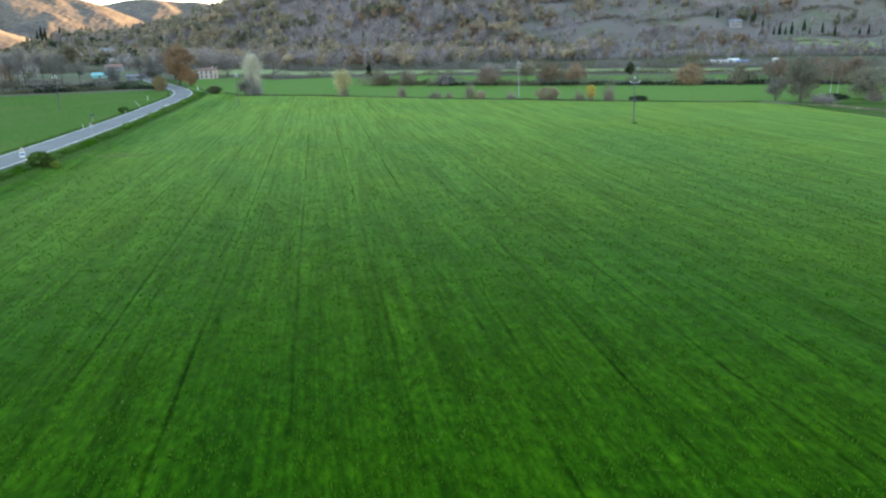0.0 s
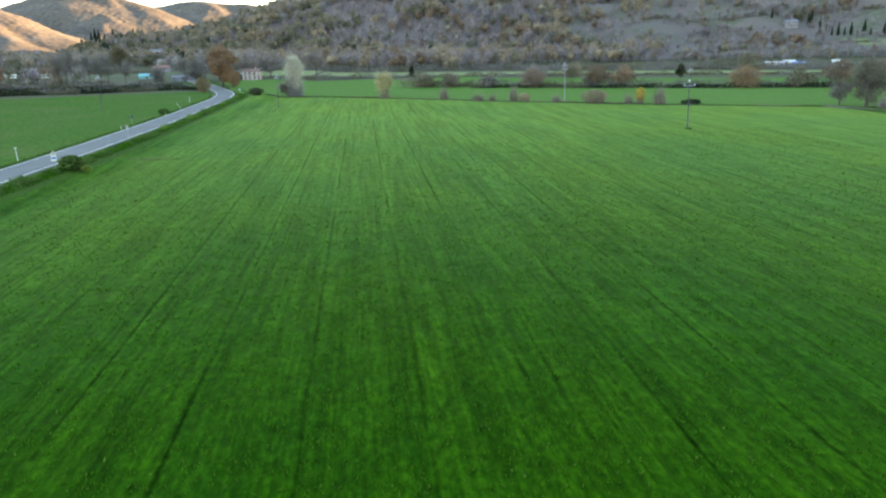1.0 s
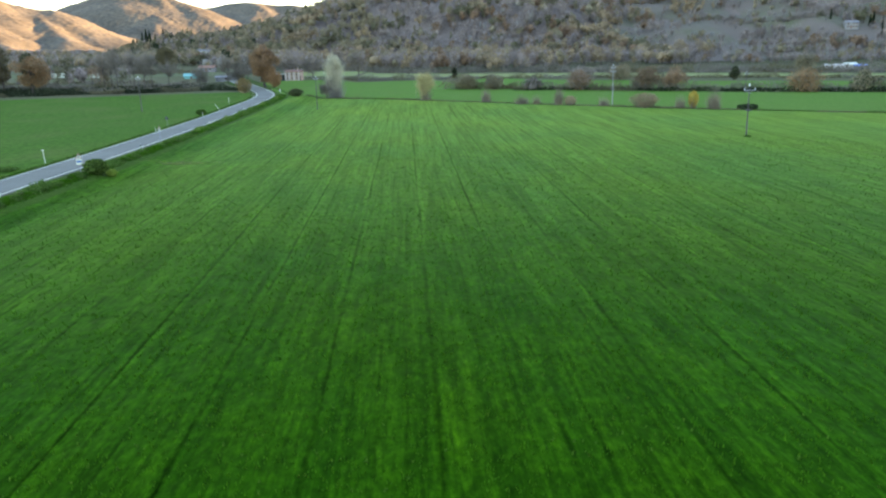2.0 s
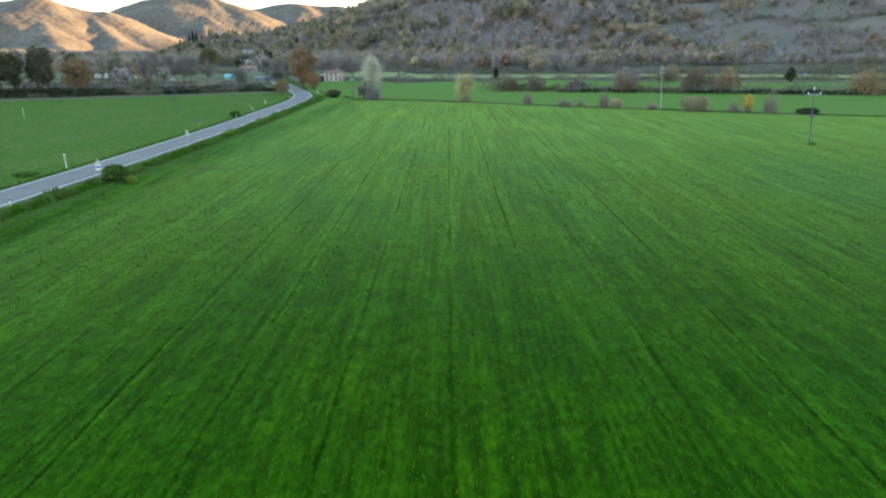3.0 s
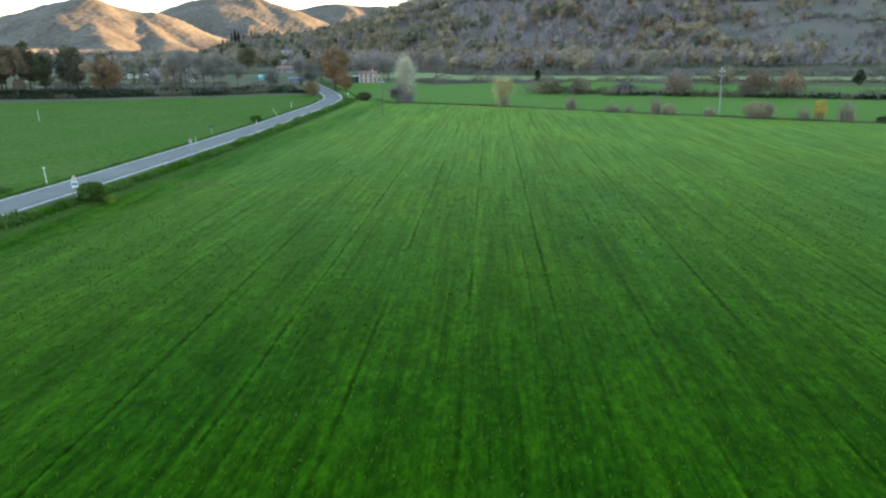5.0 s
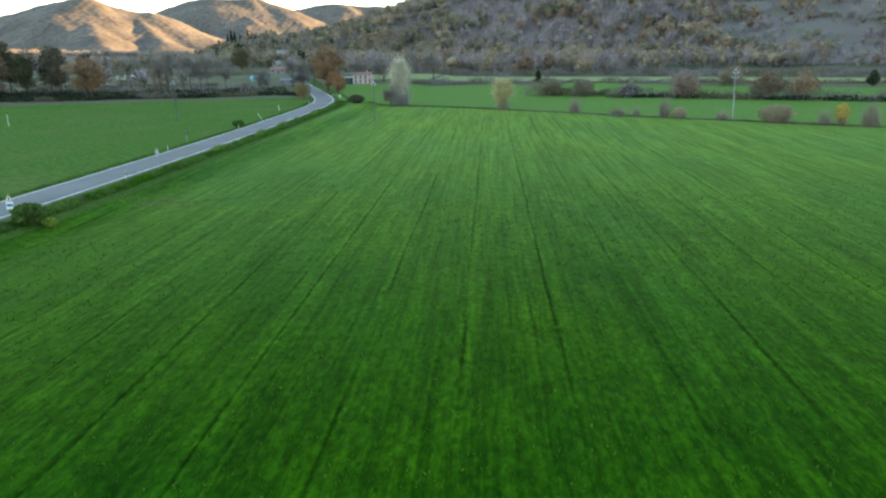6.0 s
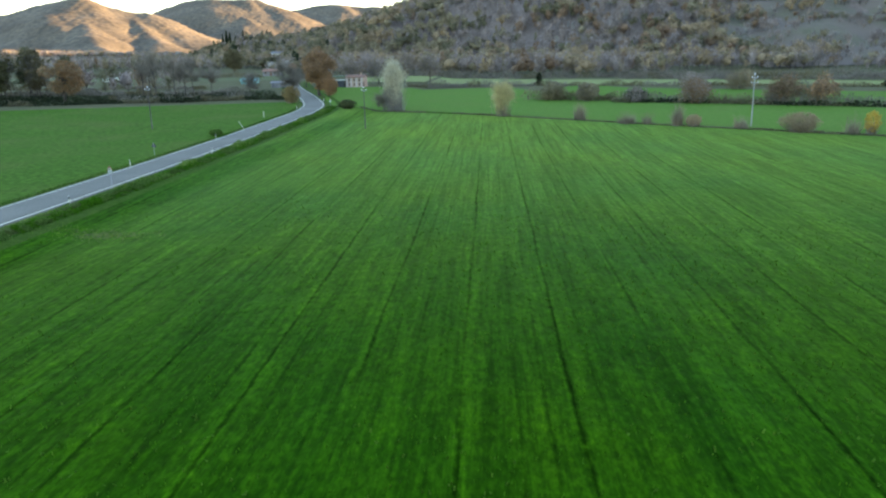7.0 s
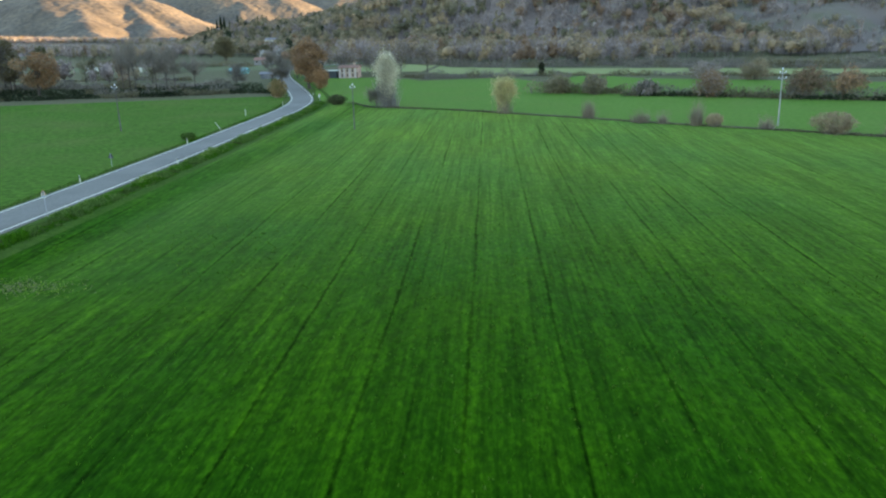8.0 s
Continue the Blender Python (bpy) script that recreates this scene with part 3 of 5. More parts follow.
def woods(name, label, xy, height, kinds, colours, wide=1.0, smooth=False):
    """Many far trees in one mesh: kinds and colours say which template and leaf each one takes."""
    out = Bag()
    z = land(xy[:, 0], xy[:, 1]) - 0.2
    turn = rng.uniform(0, 2 * np.pi, len(xy))
    for k, (v, f, m) in enumerate(TEMPLATES):
        who = np.flatnonzero(kinds == k)
        if not len(who):
            continue
        c, s = np.cos(turn[who])[:, None], np.sin(turn[who])[:, None]
        hs = height[who][:, None]
        ws = hs * rng.uniform(0.8, 1.25, (len(who), 1)) * wide
        X = (v[None, :, 0] * c - v[None, :, 1] * s) * ws + xy[who, 0][:, None]
        Y = (v[None, :, 0] * s + v[None, :, 1] * c) * ws + xy[who, 1][:, None]
        Z = v[None, :, 2] * hs + z[who][:, None]
        n = len(v)
        F = (f[None] + np.arange(len(who))[:, None, None] * n).reshape(-1, 3)
        mat = np.where(m[None] == 0, colours[who][:, None], len(WOOD_KEYS)).reshape(-1)
        out.add(np.stack([X, Y, Z], -1).reshape(-1, 3), F, mat)
    ob = new(name, out.mesh(name, [M[k] for k in WOOD_KEYS] + [M["bark"]], smooth))
    return tagged(ob, label, "woods", kind="stuff")


def scattered(x0, x1, y0, y1, step):
    xs, ys = np.meshgrid(np.arange(x0, x1, step), np.arange(y0, y1, step))
    p = np.column_stack([xs.ravel(), ys.ravel()])
    return p + rng.uniform(-0.48, 0.48, p.shape) * step


def pick(n, table):
    """Choices by weight from ((value, weight), ...)."""
    v, w = zip(*table)
    return rng.choice(v, n, p=np.array(w) / sum(w))


# open pastures on the hillside: middle x, y and half sizes
OPEN = ((338, 503, 24, 10), (203, 578, 26, 9), (204, 507, 26, 7), (340, 543, 42, 18), (261, 606, 26, 6), (400, 500, 24, 14), (110, 498, 60, 5), (304, 560, 12, 12), (150, 700, 40, 9), (-235, 770, 40, 26), (-212, 690, 40, 66), (-182, 470, 34, 66), (-203, 395, 14, 14), (-365, 944, 26, 16))


def in_open(p):
    r = np.zeros(len(p), bool)
    for cx, cy, a, b in OPEN:
        r |= ((p[:, 0] - cx) / a) ** 2 + ((p[:, 1] - cy) / b) ** 2 < 1
    return r


# copses among the pastures: middle x, y, half sizes, leaf colour
COPSES = ((273, 528, 20, 9, 1), (277, 494, 6, 5, 0), (176, 527, 19, 12, 0), (211, 640, 22, 12, 0), (104, 568, 24, 10, 0), (244, 564, 22, 13, 4), (270, 626, 18, 10, 2), (311, 537, 12, 4, 4), (384, 544, 12, 9, 3),
          (213, 484, 5, 5, 2), (322, 584, 8, 6, 3), (160, 575, 16, 8, 4), (225, 515, 10, 4, 3), (362, 590, 30, 8, 1), (300, 600, 16, 6, 4))


def copse_of(p):
    """The leaf colour of the copse that each place lies in, or -1."""
    r = np.full(len(p), -1)
    for cx, cy, a, b, k in COPSES:
        r[((p[:, 0] - cx) / a) ** 2 + ((p[:, 1] - cy) / b) ** 2 < 1] = k
    return r


def in_view(p, left=-0.84, right=0.92):
    return (p[:, 0] < right * (p[:, 1] + 15)) & (p[:, 0] > left * (p[:, 1] - 20))


p = rng.uniform((-470, 400), (760, 1120), (23500, 2))
foot = np.interp(p[:, 0], FOOT_X, FOOT_Y) + 14 * wave(p[:, 0], p[:, 1], 60, 1)
deep = p[:, 1] - foot
inside = (deep > np.where(p[:, 0] < 70, -60, -18)) & (deep < 540) & ((deep > -8) | (p[:, 0] > -110))
p, deep = p[inside], deep[inside]
copse = copse_of(p)
keep = in_view(p) & (~in_open(p) | (copse >= 0) | (rng.random(len(p)) < 0.03))
# far up, thin out what the nearer trees hide
keep &= rng.random(len(p)) < np.clip(1.15 - deep / 700, 0.5, 1)
# pastures and scrub take over from the woods to the right
pastoral = (p[:, 0] > 150 + 25 * wave(p[:, 0], p[:, 1], 40, 17)) & (deep < 190 + 40 * wave(p[:, 0], p[:, 1], 60, 19))
keep &= ~pastoral | (copse >= 0) | (wave(p[:, 0], p[:, 1], 22, 9) + 0.12 * rng.normal(size=len(p)) > np.where(deep < 80, -0.75, -0.35)) | (rng.random(len(p)) < 0.05)
p, deep, copse, pastoral = p[keep], deep[keep], copse[keep], pastoral[keep]
n = len(p)
patch = wave(p[:, 0], p[:, 1], 15, 11) + 0.7 * wave(p[:, 0], p[:, 1], 38, 12) + 0.16 * rng.normal(size=n)
tone = wave(p[:, 0], p[:, 1], 14, 13) + 0.09 * rng.normal(size=n)
leafy = p[:, 0] < -40 + 30 * wave(p[:, 0], p[:, 1], 40, 14)  # fewer bare trees on the spur
warm = np.where(tone > 0.3, 0, np.where(tone > -0.1, 2, np.where(tone > -0.4, 1, 3)))
warm = np.where(leafy & (warm == 1), 2, warm)
colour = np.where(patch > np.where(leafy, -0.35, 0.22), warm, pick(n, ((4, 9), (5, 0.8), (2, 1.2), (1, 0.7), (3, 0.8))))
low = (deep < 38) & ~pastoral
colour = np.where(low, np.where((deep < 10) & (rng.random(n) < 0.55), 4, np.where(tone > 0, 0, np.where(tone > -0.45, 2, 1))), colour)
colour = np.where(pastoral, pick(n, ((4, 9), (5, 1.2), (2, 2), (1, 0.8))), colour)
colour = np.where(copse >= 0, np.where(rng.random(n) < 0.85, copse, colour), colour)
left = (p[:, 0] < -140) & (rng.random(n) < 0.6)
colour = np.where(left, pick(n, ((2, 5), (3, 5), (7, 1.5), (4, 2), (0, 1))), colour)
kinds = np.where((colour == 4) | (colour == 5), pick(n, ((5, 4), (6, 4), (3, 1))), pick(n, ((0, 3), (1, 3), (2, 3), (3, 2.2), (4, 2.2))))
tall = rng.uniform(5.5, 13, n) * np.where(pastoral & (copse < 0), 0.62, 1.0)
woods("hillside_woods", "autumn woods of ochre, rust and bare grey trees on the hillside", p, tall, kinds, colour, 1.0)

# low ridge and valley to the left, thick with bare and dark trees
p = scattered(-1150, -120, 300, 1500, 10)
foot = np.interp(p[:, 0], FOOT_X, FOOT_Y)
keep = (p[:, 1] < foot - 6) & in_view(p, -0.86) & (wave(p[:, 0], p[:, 1], 70, 21) > np.where(p[:, 1] < 560, 0.28, -0.3)) & ~in_open(p)
keep &= ~((np.abs(p[:, 0] + 100) < 32) & (p[:, 1] < 560)) & ~((p[:, 0] > -215) & (p[:, 1] > 340) & (p[:, 1] < 400))
p = p[keep]
kinds, colour = pick(len(p), ((0, 2), (1, 2), (3, 2), (5, 3), (6, 3))), pick(len(p), ((4, 6), (5, 2), (1, 1), (2, 2), (3, 1.5), (0, 1)))
woods("valley_woods", "bare grey and dark green trees in the valley", p, rng.uniform(7, 12, len(p)), kinds, colour)

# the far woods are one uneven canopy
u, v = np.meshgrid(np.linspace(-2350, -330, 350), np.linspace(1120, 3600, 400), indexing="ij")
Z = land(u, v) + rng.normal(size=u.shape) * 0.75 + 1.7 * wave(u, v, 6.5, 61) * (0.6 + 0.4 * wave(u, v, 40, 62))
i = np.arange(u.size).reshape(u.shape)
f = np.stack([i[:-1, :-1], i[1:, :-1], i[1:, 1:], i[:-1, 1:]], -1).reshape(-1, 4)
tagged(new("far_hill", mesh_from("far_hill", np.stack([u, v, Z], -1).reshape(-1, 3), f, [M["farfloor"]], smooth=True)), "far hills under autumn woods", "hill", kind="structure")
p = scattered(-1010, -620, 1215, 1340, 8.5)
p = p[(p[:, 1] > 1235) & (wave(p[:, 0], p[:, 1], 24, 63) > -0.4)]
kinds, colour = pick(len(p), ((0, 2), (1, 2), (5, 2), (6, 2))), pick(len(p), ((4, 4), (5, 3), (0, 2), (2, 1)))
woods("valley_woods", "pale grove of bare and ochre trees far up the valley", p, rng.uniform(8, 13, len(p)), kinds, colour, 1.1)
# ---- strips and hedges beyond the field ----
def pale_y(x):
    return np.interp(x, (-90, -60, 0, 60, 119, 200, 320), (372, 366, 350, 338, 322, 296, 250))


sheet("grass_strip", lambda x: far_y(x) + 4, lambda x: np.minimum(far_y(x) + 62, pale_y(x) - 9), 9, 250, 70, 20, 0.09, "midfield", "narrow green strip between hedges")
sheet("pale_strip", pale_y, lambda x: pale_y(x) + np.interp(x, (-80, 0, 60, 200), (62, 40, 40, 30)), -80, 300, 90, 24, 0.1, "pale", "pale yellow-green strip of mown grass")
sheet("valley_meadow", lambda x: 392 + 0 * x, lambda x: 436 + 0 * x, -330, -122, 50, 16, 0.1, "dull", "dull green meadow among bare trees", "meadow")
sheet("grass_strip", lambda x: pale_y(x) + 62, lambda x: pale_y(x) + 78, 60, 330, 60, 10, 0.12, "pasture", "narrow green strip under the wooded slope")
sheet("hill_pasture", lambda x: np.interp(x, FOOT_X, FOOT_Y) + 6, lambda x: np.interp(x, FOOT_X, FOOT_Y) + 235, 132, 520, 130, 90, 0.6, "pasture", "rolling grey-green pastures on the hillside", "pasture")


sheet("hill_field", lambda x: 512 - 0.95 * (x - 325), lambda x: 534 - 0.95 * (x - 325), 325, 368, 24, 12, 0.75, "pale", "small green field below the cypresses", "field")


def hedge(label, line, height, wide, leaf, other, per_metre=26, size=0.3, ragged=0.35, name="hedge", stems=5, grassy=False, gaps=-2.0):
    """A run of scrub along a line: leafy lumps and bare shoots, past counting."""
    pts = spline(line, 1.0)
    seg = np.linalg.norm(np.diff(pts, axis=0), axis=1).sum()
    n = int(seg * per_metre)
    s = rng.uniform(0, len(pts) - 1, n)
    i = s.astype(int)
    q = pts[i] + (pts[np.minimum(i + 1, len(pts) - 1)] - pts[i]) * (s - i)[:, None]
    top = height * (1 + ragged * wave(q[:, 0], q[:, 1], 4.0, 31) + ragged * 0.8 * wave(q[:, 0], q[:, 1], 1.7, 33))
    off = rng.normal(size=(n, 2)) * wide * 0.32
    x, y = q[:, 0] + off[:, 0], q[:, 1] + off[:, 1]
    z = land(x, y) + np.maximum(top, 0.15) * rng.uniform(0.02, 1, n) ** 0.8 * np.exp(-((off**2).sum(1)) / (wide * wide * 0.7))
    keep = wave(x, y, 5.0, 71) + 0.5 * wave(x, y, 1.6, 72) > gaps
    x, y, z, top, n = x[keep], y[keep], z[keep], top[keep], int(keep.sum())
    bag = Bag()
    second = wave(x, y, 7.0, 37) > 0.25
    P = np.column_stack([x, y, z])
    up = np.column_stack([rng.normal(size=(n, 2)) * 0.45, np.ones(n)]) if grassy else unit(n)
    long = 2.0 if grassy else 1.0
    leaves(bag, P[~second], size, 0, long, up[~second])
    if second.any():
        leaves(bag, P[second], size, 1, long, up[second])
    k = int(seg * stems)
    if k:
        w = rng.integers(0, n, k)
        st = np.column_stack([x[w], y[w], land(x[w], y[w])])
        twigs(bag, st, np.column_stack([rng.normal(size=(k, 2)) * 0.2 * height, top[w] * rng.uniform(0.8, 1.45, k)]), 0.035, 2)
    ob = new(name, bag.mesh(name, [M[leaf], M[other], M["twig"]]))
    return tagged(ob, label, "hedge", kind="stuff")


hedge("low dark hedge along the meadow's far edge", ((-235, 262), (-190, 252), (-146, 254), (-128, 260), (-108, 262), (-84, 272), (-72, 268)), 1.5, 1.9, "dark", "green", 60, 0.28, 0.25)
hedge("tall dark clipped hedge behind the meadow", ((-230, 282), (-185, 270), (-150, 269), (-126, 271), (-104, 273), (-84, 286)), 2.3, 1.8, "dark", "dark", 60, 0.28, 0.12, stems=0)
hedge("grey brown scrub under bare trees", ((-132, 268), (-118, 266), (-100, 268), (-88, 278)), 2.2, 2.6, "twig", "deepolive", 30, 0.25, 0.5)
hedge("grey scrub between the trees behind the meadow", ((-240, 292), (-190, 292), (-150, 294), (-122, 288), (-100, 300)), 2.1, 5.0, "twig", "deepolive", 40, 0.34, 0.5, stems=10)
for line, hh in ((((-232, 337), (-190, 331), (-150, 333), (-128, 328)), 1.5), (((-245, 436), (-190, 428), (-140, 424)), 2.8), (((-270, 486), (-225, 478), (-206, 470)), 3.6)):
    hedge("low scrubby hedgerow between dull meadows", line, hh, 3.0, "deepolive", "twig", 36, 0.28, 0.7, stems=8)
hedge("ragged olive hedge across the valley", ((0, 273), (18, 269), (26, 268)), 3.0, 3.4, "deepolive", "olive", 60, 0.28, 0.45, stems=10)
hedge("dark purple-grey hedge of bare scrub", ((26, 262), (44, 259), (63, 251), (90, 243), (135, 232), (168, 219), (260, 192)), 3.0, 3.0, "twig", "deepolive", 60, 0.24, 0.4, stems=14)
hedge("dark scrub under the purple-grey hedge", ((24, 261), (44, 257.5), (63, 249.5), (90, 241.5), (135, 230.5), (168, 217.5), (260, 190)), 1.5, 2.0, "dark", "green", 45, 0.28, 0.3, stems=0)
hedge("dark scrub hedge behind the green field", ((-46, 331), (-18, 338), (4, 342), (14, 330)), 2.4, 3.0, "twig", "deepolive", 40, 0.26, 0.5, stems=12)
hedge("low dark hedge below the pale strip", ((10, 344), (60, 333), (119, 317), (200, 291), (300, 250)), 1.6, 3.0, "deepolive", "twig", 40, 0.26, 0.8, stems=6)
hedge("dark hedge above the pale strip", ((40, 386), (80, 378), (140, 362), (220, 335), (330, 300)), 2.6, 4.0, "twig", "deepolive", 36, 0.3, 0.6, stems=8)
hedge("grey scrub along the foot of the slope", ((-80, 440), (-20, 402), (60, 404), (130, 386), (220, 352), (330, 310)), 3.5, 5.0, "twig", "deepolive", 36, 0.34, 0.5, stems=8)
for line, hh in ((((186, 498), (215, 493), (250, 506)), 3.0), (((255, 588), (280, 584), (300, 592)), 4.0), (((296, 532), (325, 520), (352, 500)), 2.4), (((196, 604), (225, 598), (252, 592)), 3.5), (((310, 480), (340, 474), (372, 452)), 3.5),
                 (((345, 528), (372, 512), (400, 486)), 3.0), (((330, 596), (365, 580), (400, 556)), 3.5)):
    hedge("grey and dark green hedgerow between hill pastures", line, hh, 4.0, "mauve", "green", 40, 0.4, 0.6, stems=8)
hedge("dark weedy growth along the ditch", ((-44, 241), (-30, 236.5), (-18, 231.5), (7, 217.5), (27, 205.5), (44, 196.5), (56, 189.5), (75, 181.5), (99, 169.5)), 0.28, 0.8, "green", "shrubgreen", 60, 0.16, 0.6, name="ditch_growth", stems=0)
hedge("brown dry growth along the field track", ((99, 169), (106, 160), (109, 148), (112, 132), (118, 110)), 0.4, 2.2, "olive", "mauve", 40, 0.16, 0.6, name="ditch_growth", stems=2)
tagged(bpy.data.objects["ditch_growth"], category="weeds")

# a dark open ditch between the two fields
DL = spline(tuple((x, ditch_y(x) + 0.8) for x in DITCH_X[1:9]), 2.0)
n = len(DL)
v = np.concatenate([np.column_stack([DL[:, 0], DL[:, 1] + o, land(DL[:, 0], DL[:, 1] + o) + z]) for o, z in ((-1.1, 0.16), (-0.4, 0.1), (0.4, 0.1), (1.1, 0.17))])
i = np.arange(n - 1)
f = np.concatenate([np.column_stack([i + k * n, i + 1 + k * n, i + 1 + (k + 1) * n, i + (k + 1) * n]) for k in range(3)])
tagged(new("ditch", mesh_from("ditch", v, f, [M["dirt"]])), "narrow dark earth ditch between two fields", "ditch", kind="structure")

# ---- trees near enough to tell apart ----
tree("oak_tree", "large round oak with rust-brown autumn leaves beside the road", -68.2, 285, 15.4, 10.2, 0.1, "oakbrown", 11000, 0.3, 44, 0.45, 400, mixed_in="rust")
tree("young_oak_tree", "low rust-brown oak growth beside the road bend", -63.6, 280.5, 6.4, 4.2, 0.03, "oakbrown", 1900, 0.26, 12, 0.12)
shrub("tall pale silver-green willow by the ditch", -34.6, 239.5, 13.0, 7.4, "silver", 9000, 0.16, 420, "grey", "tree", "", "willow_tree", 0.07)
tree("willow_tree", "thin grey leafless willow at the silver willow's foot", -37.6, 241.0, 6.8, 6.0, 0.03, "greybrown", 700, 0.14, 14, 0.12, 1500)
shrub("small straw-yellow willow beside the ditch", -5.6, 224.5, 8.4, 6.2, "straw", 4600, 0.16, 110, "greybrown", "tree", "", "willow_tree", 0.06)
tree("oak_tree", "broad oak with brown autumn leaves behind the hedge", -147, 268.5, 13.6, 11.0, 0.14, "oakbrown", 8500, 0.3, 40, 0.4, 300, mixed_in="olive")
for x, y, hh, w, leaf, second in ((-178, 266, 17.5, 9, "rust", "deepolive"), (-181, 277, 18.5, 8.5, "deepolive", "deepgreen"), (-183, 288, 17, 10, "deepolive", "grey"), (-176, 292, 16.5, 10, "deepgreen", "olive"),
                                  (-164, 279, 17, 8, "deepolive", "twig"), (-190, 262, 19, 9, "rust", "deepolive"), (-199, 270, 18, 10, "deepolive", "twig"), (-212, 268, 17, 12, "twig", "deepolive"),
                                  (-171, 271, 16, 7, "deepgreen", "deepolive"), (-186, 271, 18, 7, "deepgreen", "rust"), (-168, 286, 15, 8, "twig", "deepolive"), (-194, 279, 18, 8, "rust", "deepgreen"), (-160, 290, 14, 7, "deepgreen", "twig")):
    tree("field_tree", "tall %s tree in the row behind the meadow" % {"rust": "rust-brown", "deepolive": "olive-brown", "deepgreen": "dark green", "twig": "grey half-bare"}[leaf], x, y, hh * 1.05, w * 0.8, 0.12, leaf, 3600, 0.34, 24, 0.26, 350,
         group="trees behind the meadow", mixed_in=second)
for x, y, hh, w in ((-122, 276, 15.5, 5), (-118.5, 273, 16.5, 5.5), (-114, 277, 15, 4.5), (-109.5, 275, 14, 5), (-106, 273, 15, 5), (-101, 276, 12.5, 6), (-126, 279, 14, 5)):
    tree("poplar_tree", "tall bare grey tree with thin upright twigs behind the hedge", x, y, hh, w * 1.2, 0.36, "twig", 160, 0.14, 22, 0.15, 800, group="bare trees behind the meadow")
for x, y, hh, w in ((-83, 303, 10.5, 8), (-92, 318, 11, 8), (-88, 334, 12, 9), (-98, 300, 8, 8), (-79, 322, 9, 7)):
    tree("roadside_tree", "bare grey tree beside the bend of the road", x, y, hh, w, 0.1, "twig", 700, 0.2, 18, 0.2, 1500, group="bare trees at the bend")
shrub("yellow-brown bush on the inside of the bend", -68.5, 257, 5.0, 5.0, "tawny", 1900, 0.2, 100, "ochre", group="", name="bush")
tree("oak_tree", "round olive oak standing alone in a far meadow", -190, 506, 14.5, 13, 0.12, "deepolive", 5200, 0.42, 30, 0.4)
shrub("round dark green bush beside the field", -46.6, 237, 2.5, 4.6, "deepgreen", 1700, 0.16, 60, "dark", group="", name="bush")
for x, y, hh, w in ((-72, 342, 13, 10), (-62, 350, 12, 10), (-52, 356, 13.5, 9), (-42, 362, 12, 9), (-83, 352, 13, 10)):
    tree("field_tree", "bare grey-brown tree behind the small house", x, y, hh, w, 0.12, "mauve", 1500, 0.34, 22, 0.22, 900, group="trees behind the house", mixed_in="olive")

# shrubs along the ditch
for x, y, hh, w, leaf, n, st in ((11.8, 216.6, 5.2, 3.0, "mauve", 120, 700), (21.0, 207.9, 3.1, 3.9, "mauve", 520, 700), (24.9, 206.4, 3.0, 2.8, "mauve", 420, 500), (30.5, 203.5, 6.2, 3.0, "mauve", 260, 800),
                                 (41.4, 198.9, 3.1, 3.2, "mauve", 300, 500), (58.4, 190.0, 4.2, 2.6, "grey", 260, 500), (65.2, 186.2, 6.5, 3.4, "mauve", 220, 900)):
    shrub("thin pale brown leafless shrub on the ditch bank", x, y, hh, w * 1.2, "greybrown", n // 3, 0.1, int(st * 0.42), "greybrown")
shrub("small ochre-yellow bush on the ditch bank", 33.3, 202.4, 2.5, 3.2, "ochre", 1100, 0.14, 150)
shrub("wide round straw-grey bush on the ditch bank", 50.5, 193.2, 3.7, 7.0, "ochre", 2800, 0.15, 150, "greybrown")
shrub("bright golden-yellow young tree on the ditch bank", 61.5, 190.0, 4.2, 2.6, "gold", 900, 0.15, 120)
shrub("flat dark green bramble on the ditch bank", 72.4, 182.9, 1.5, 5.2, "dark", 1300, 0.15, 40)
tree("willow_tree", "broad grey-green willow with a thick trunk", 108.6, 169.1, 11.8, 8.4, 0.02, "sage", 7000, 0.16, 34, 0.36, 1600, lean=0.06, mixed_in="olive", fill=0.8)
tree("willow_tree", "bare grey willow standing in the track's scrub", 104.5, 173.0, 7.0, 6.0, 0.1, "twig", 500, 0.16, 16, 0.18, 1300)
shrub("heap of dry grey brushwood", 111.5, 164.5, 2.4, 6.0, "mauve", 400, 0.16, 900, group="", name="brushwood")
shrub("dark green bramble below the birches", 118.8, 170.0, 1.7, 6.0, "dark", 1300, 0.16, 40, group="", name="bush")
tree("willow_tree", "bushy grey-olive willow at the track", 126.5, 167.2, 8.4, 11.5, 0.12, "sage", 6000, 0.17, 30, 0.33, 1300, mixed_in="olive")
shrub("brown leafless shrub below the willow", 126.0, 165.4, 3.6, 4.6, "rust", 500, 0.14, 700, "mauve", group="", name="bush")
M["birch"] = earth("white_birch_bark", (0.35, 0.33, 0.3), (0.6, 0.58, 0.55), 0.4, 3.0, 0.8, 0.3)
for x, y, hh in ((129, 187, 10.0), (132.5, 189, 9.4), (136, 187, 10.4), (139.5, 190, 9.2)):
    tree("birch_tree", "slender white-stemmed birch, nearly bare", x, y, hh, 5.0, 0.34, "rust", 1100, 0.18, 18, 0.075, 300, "birch", group="birches by the track")
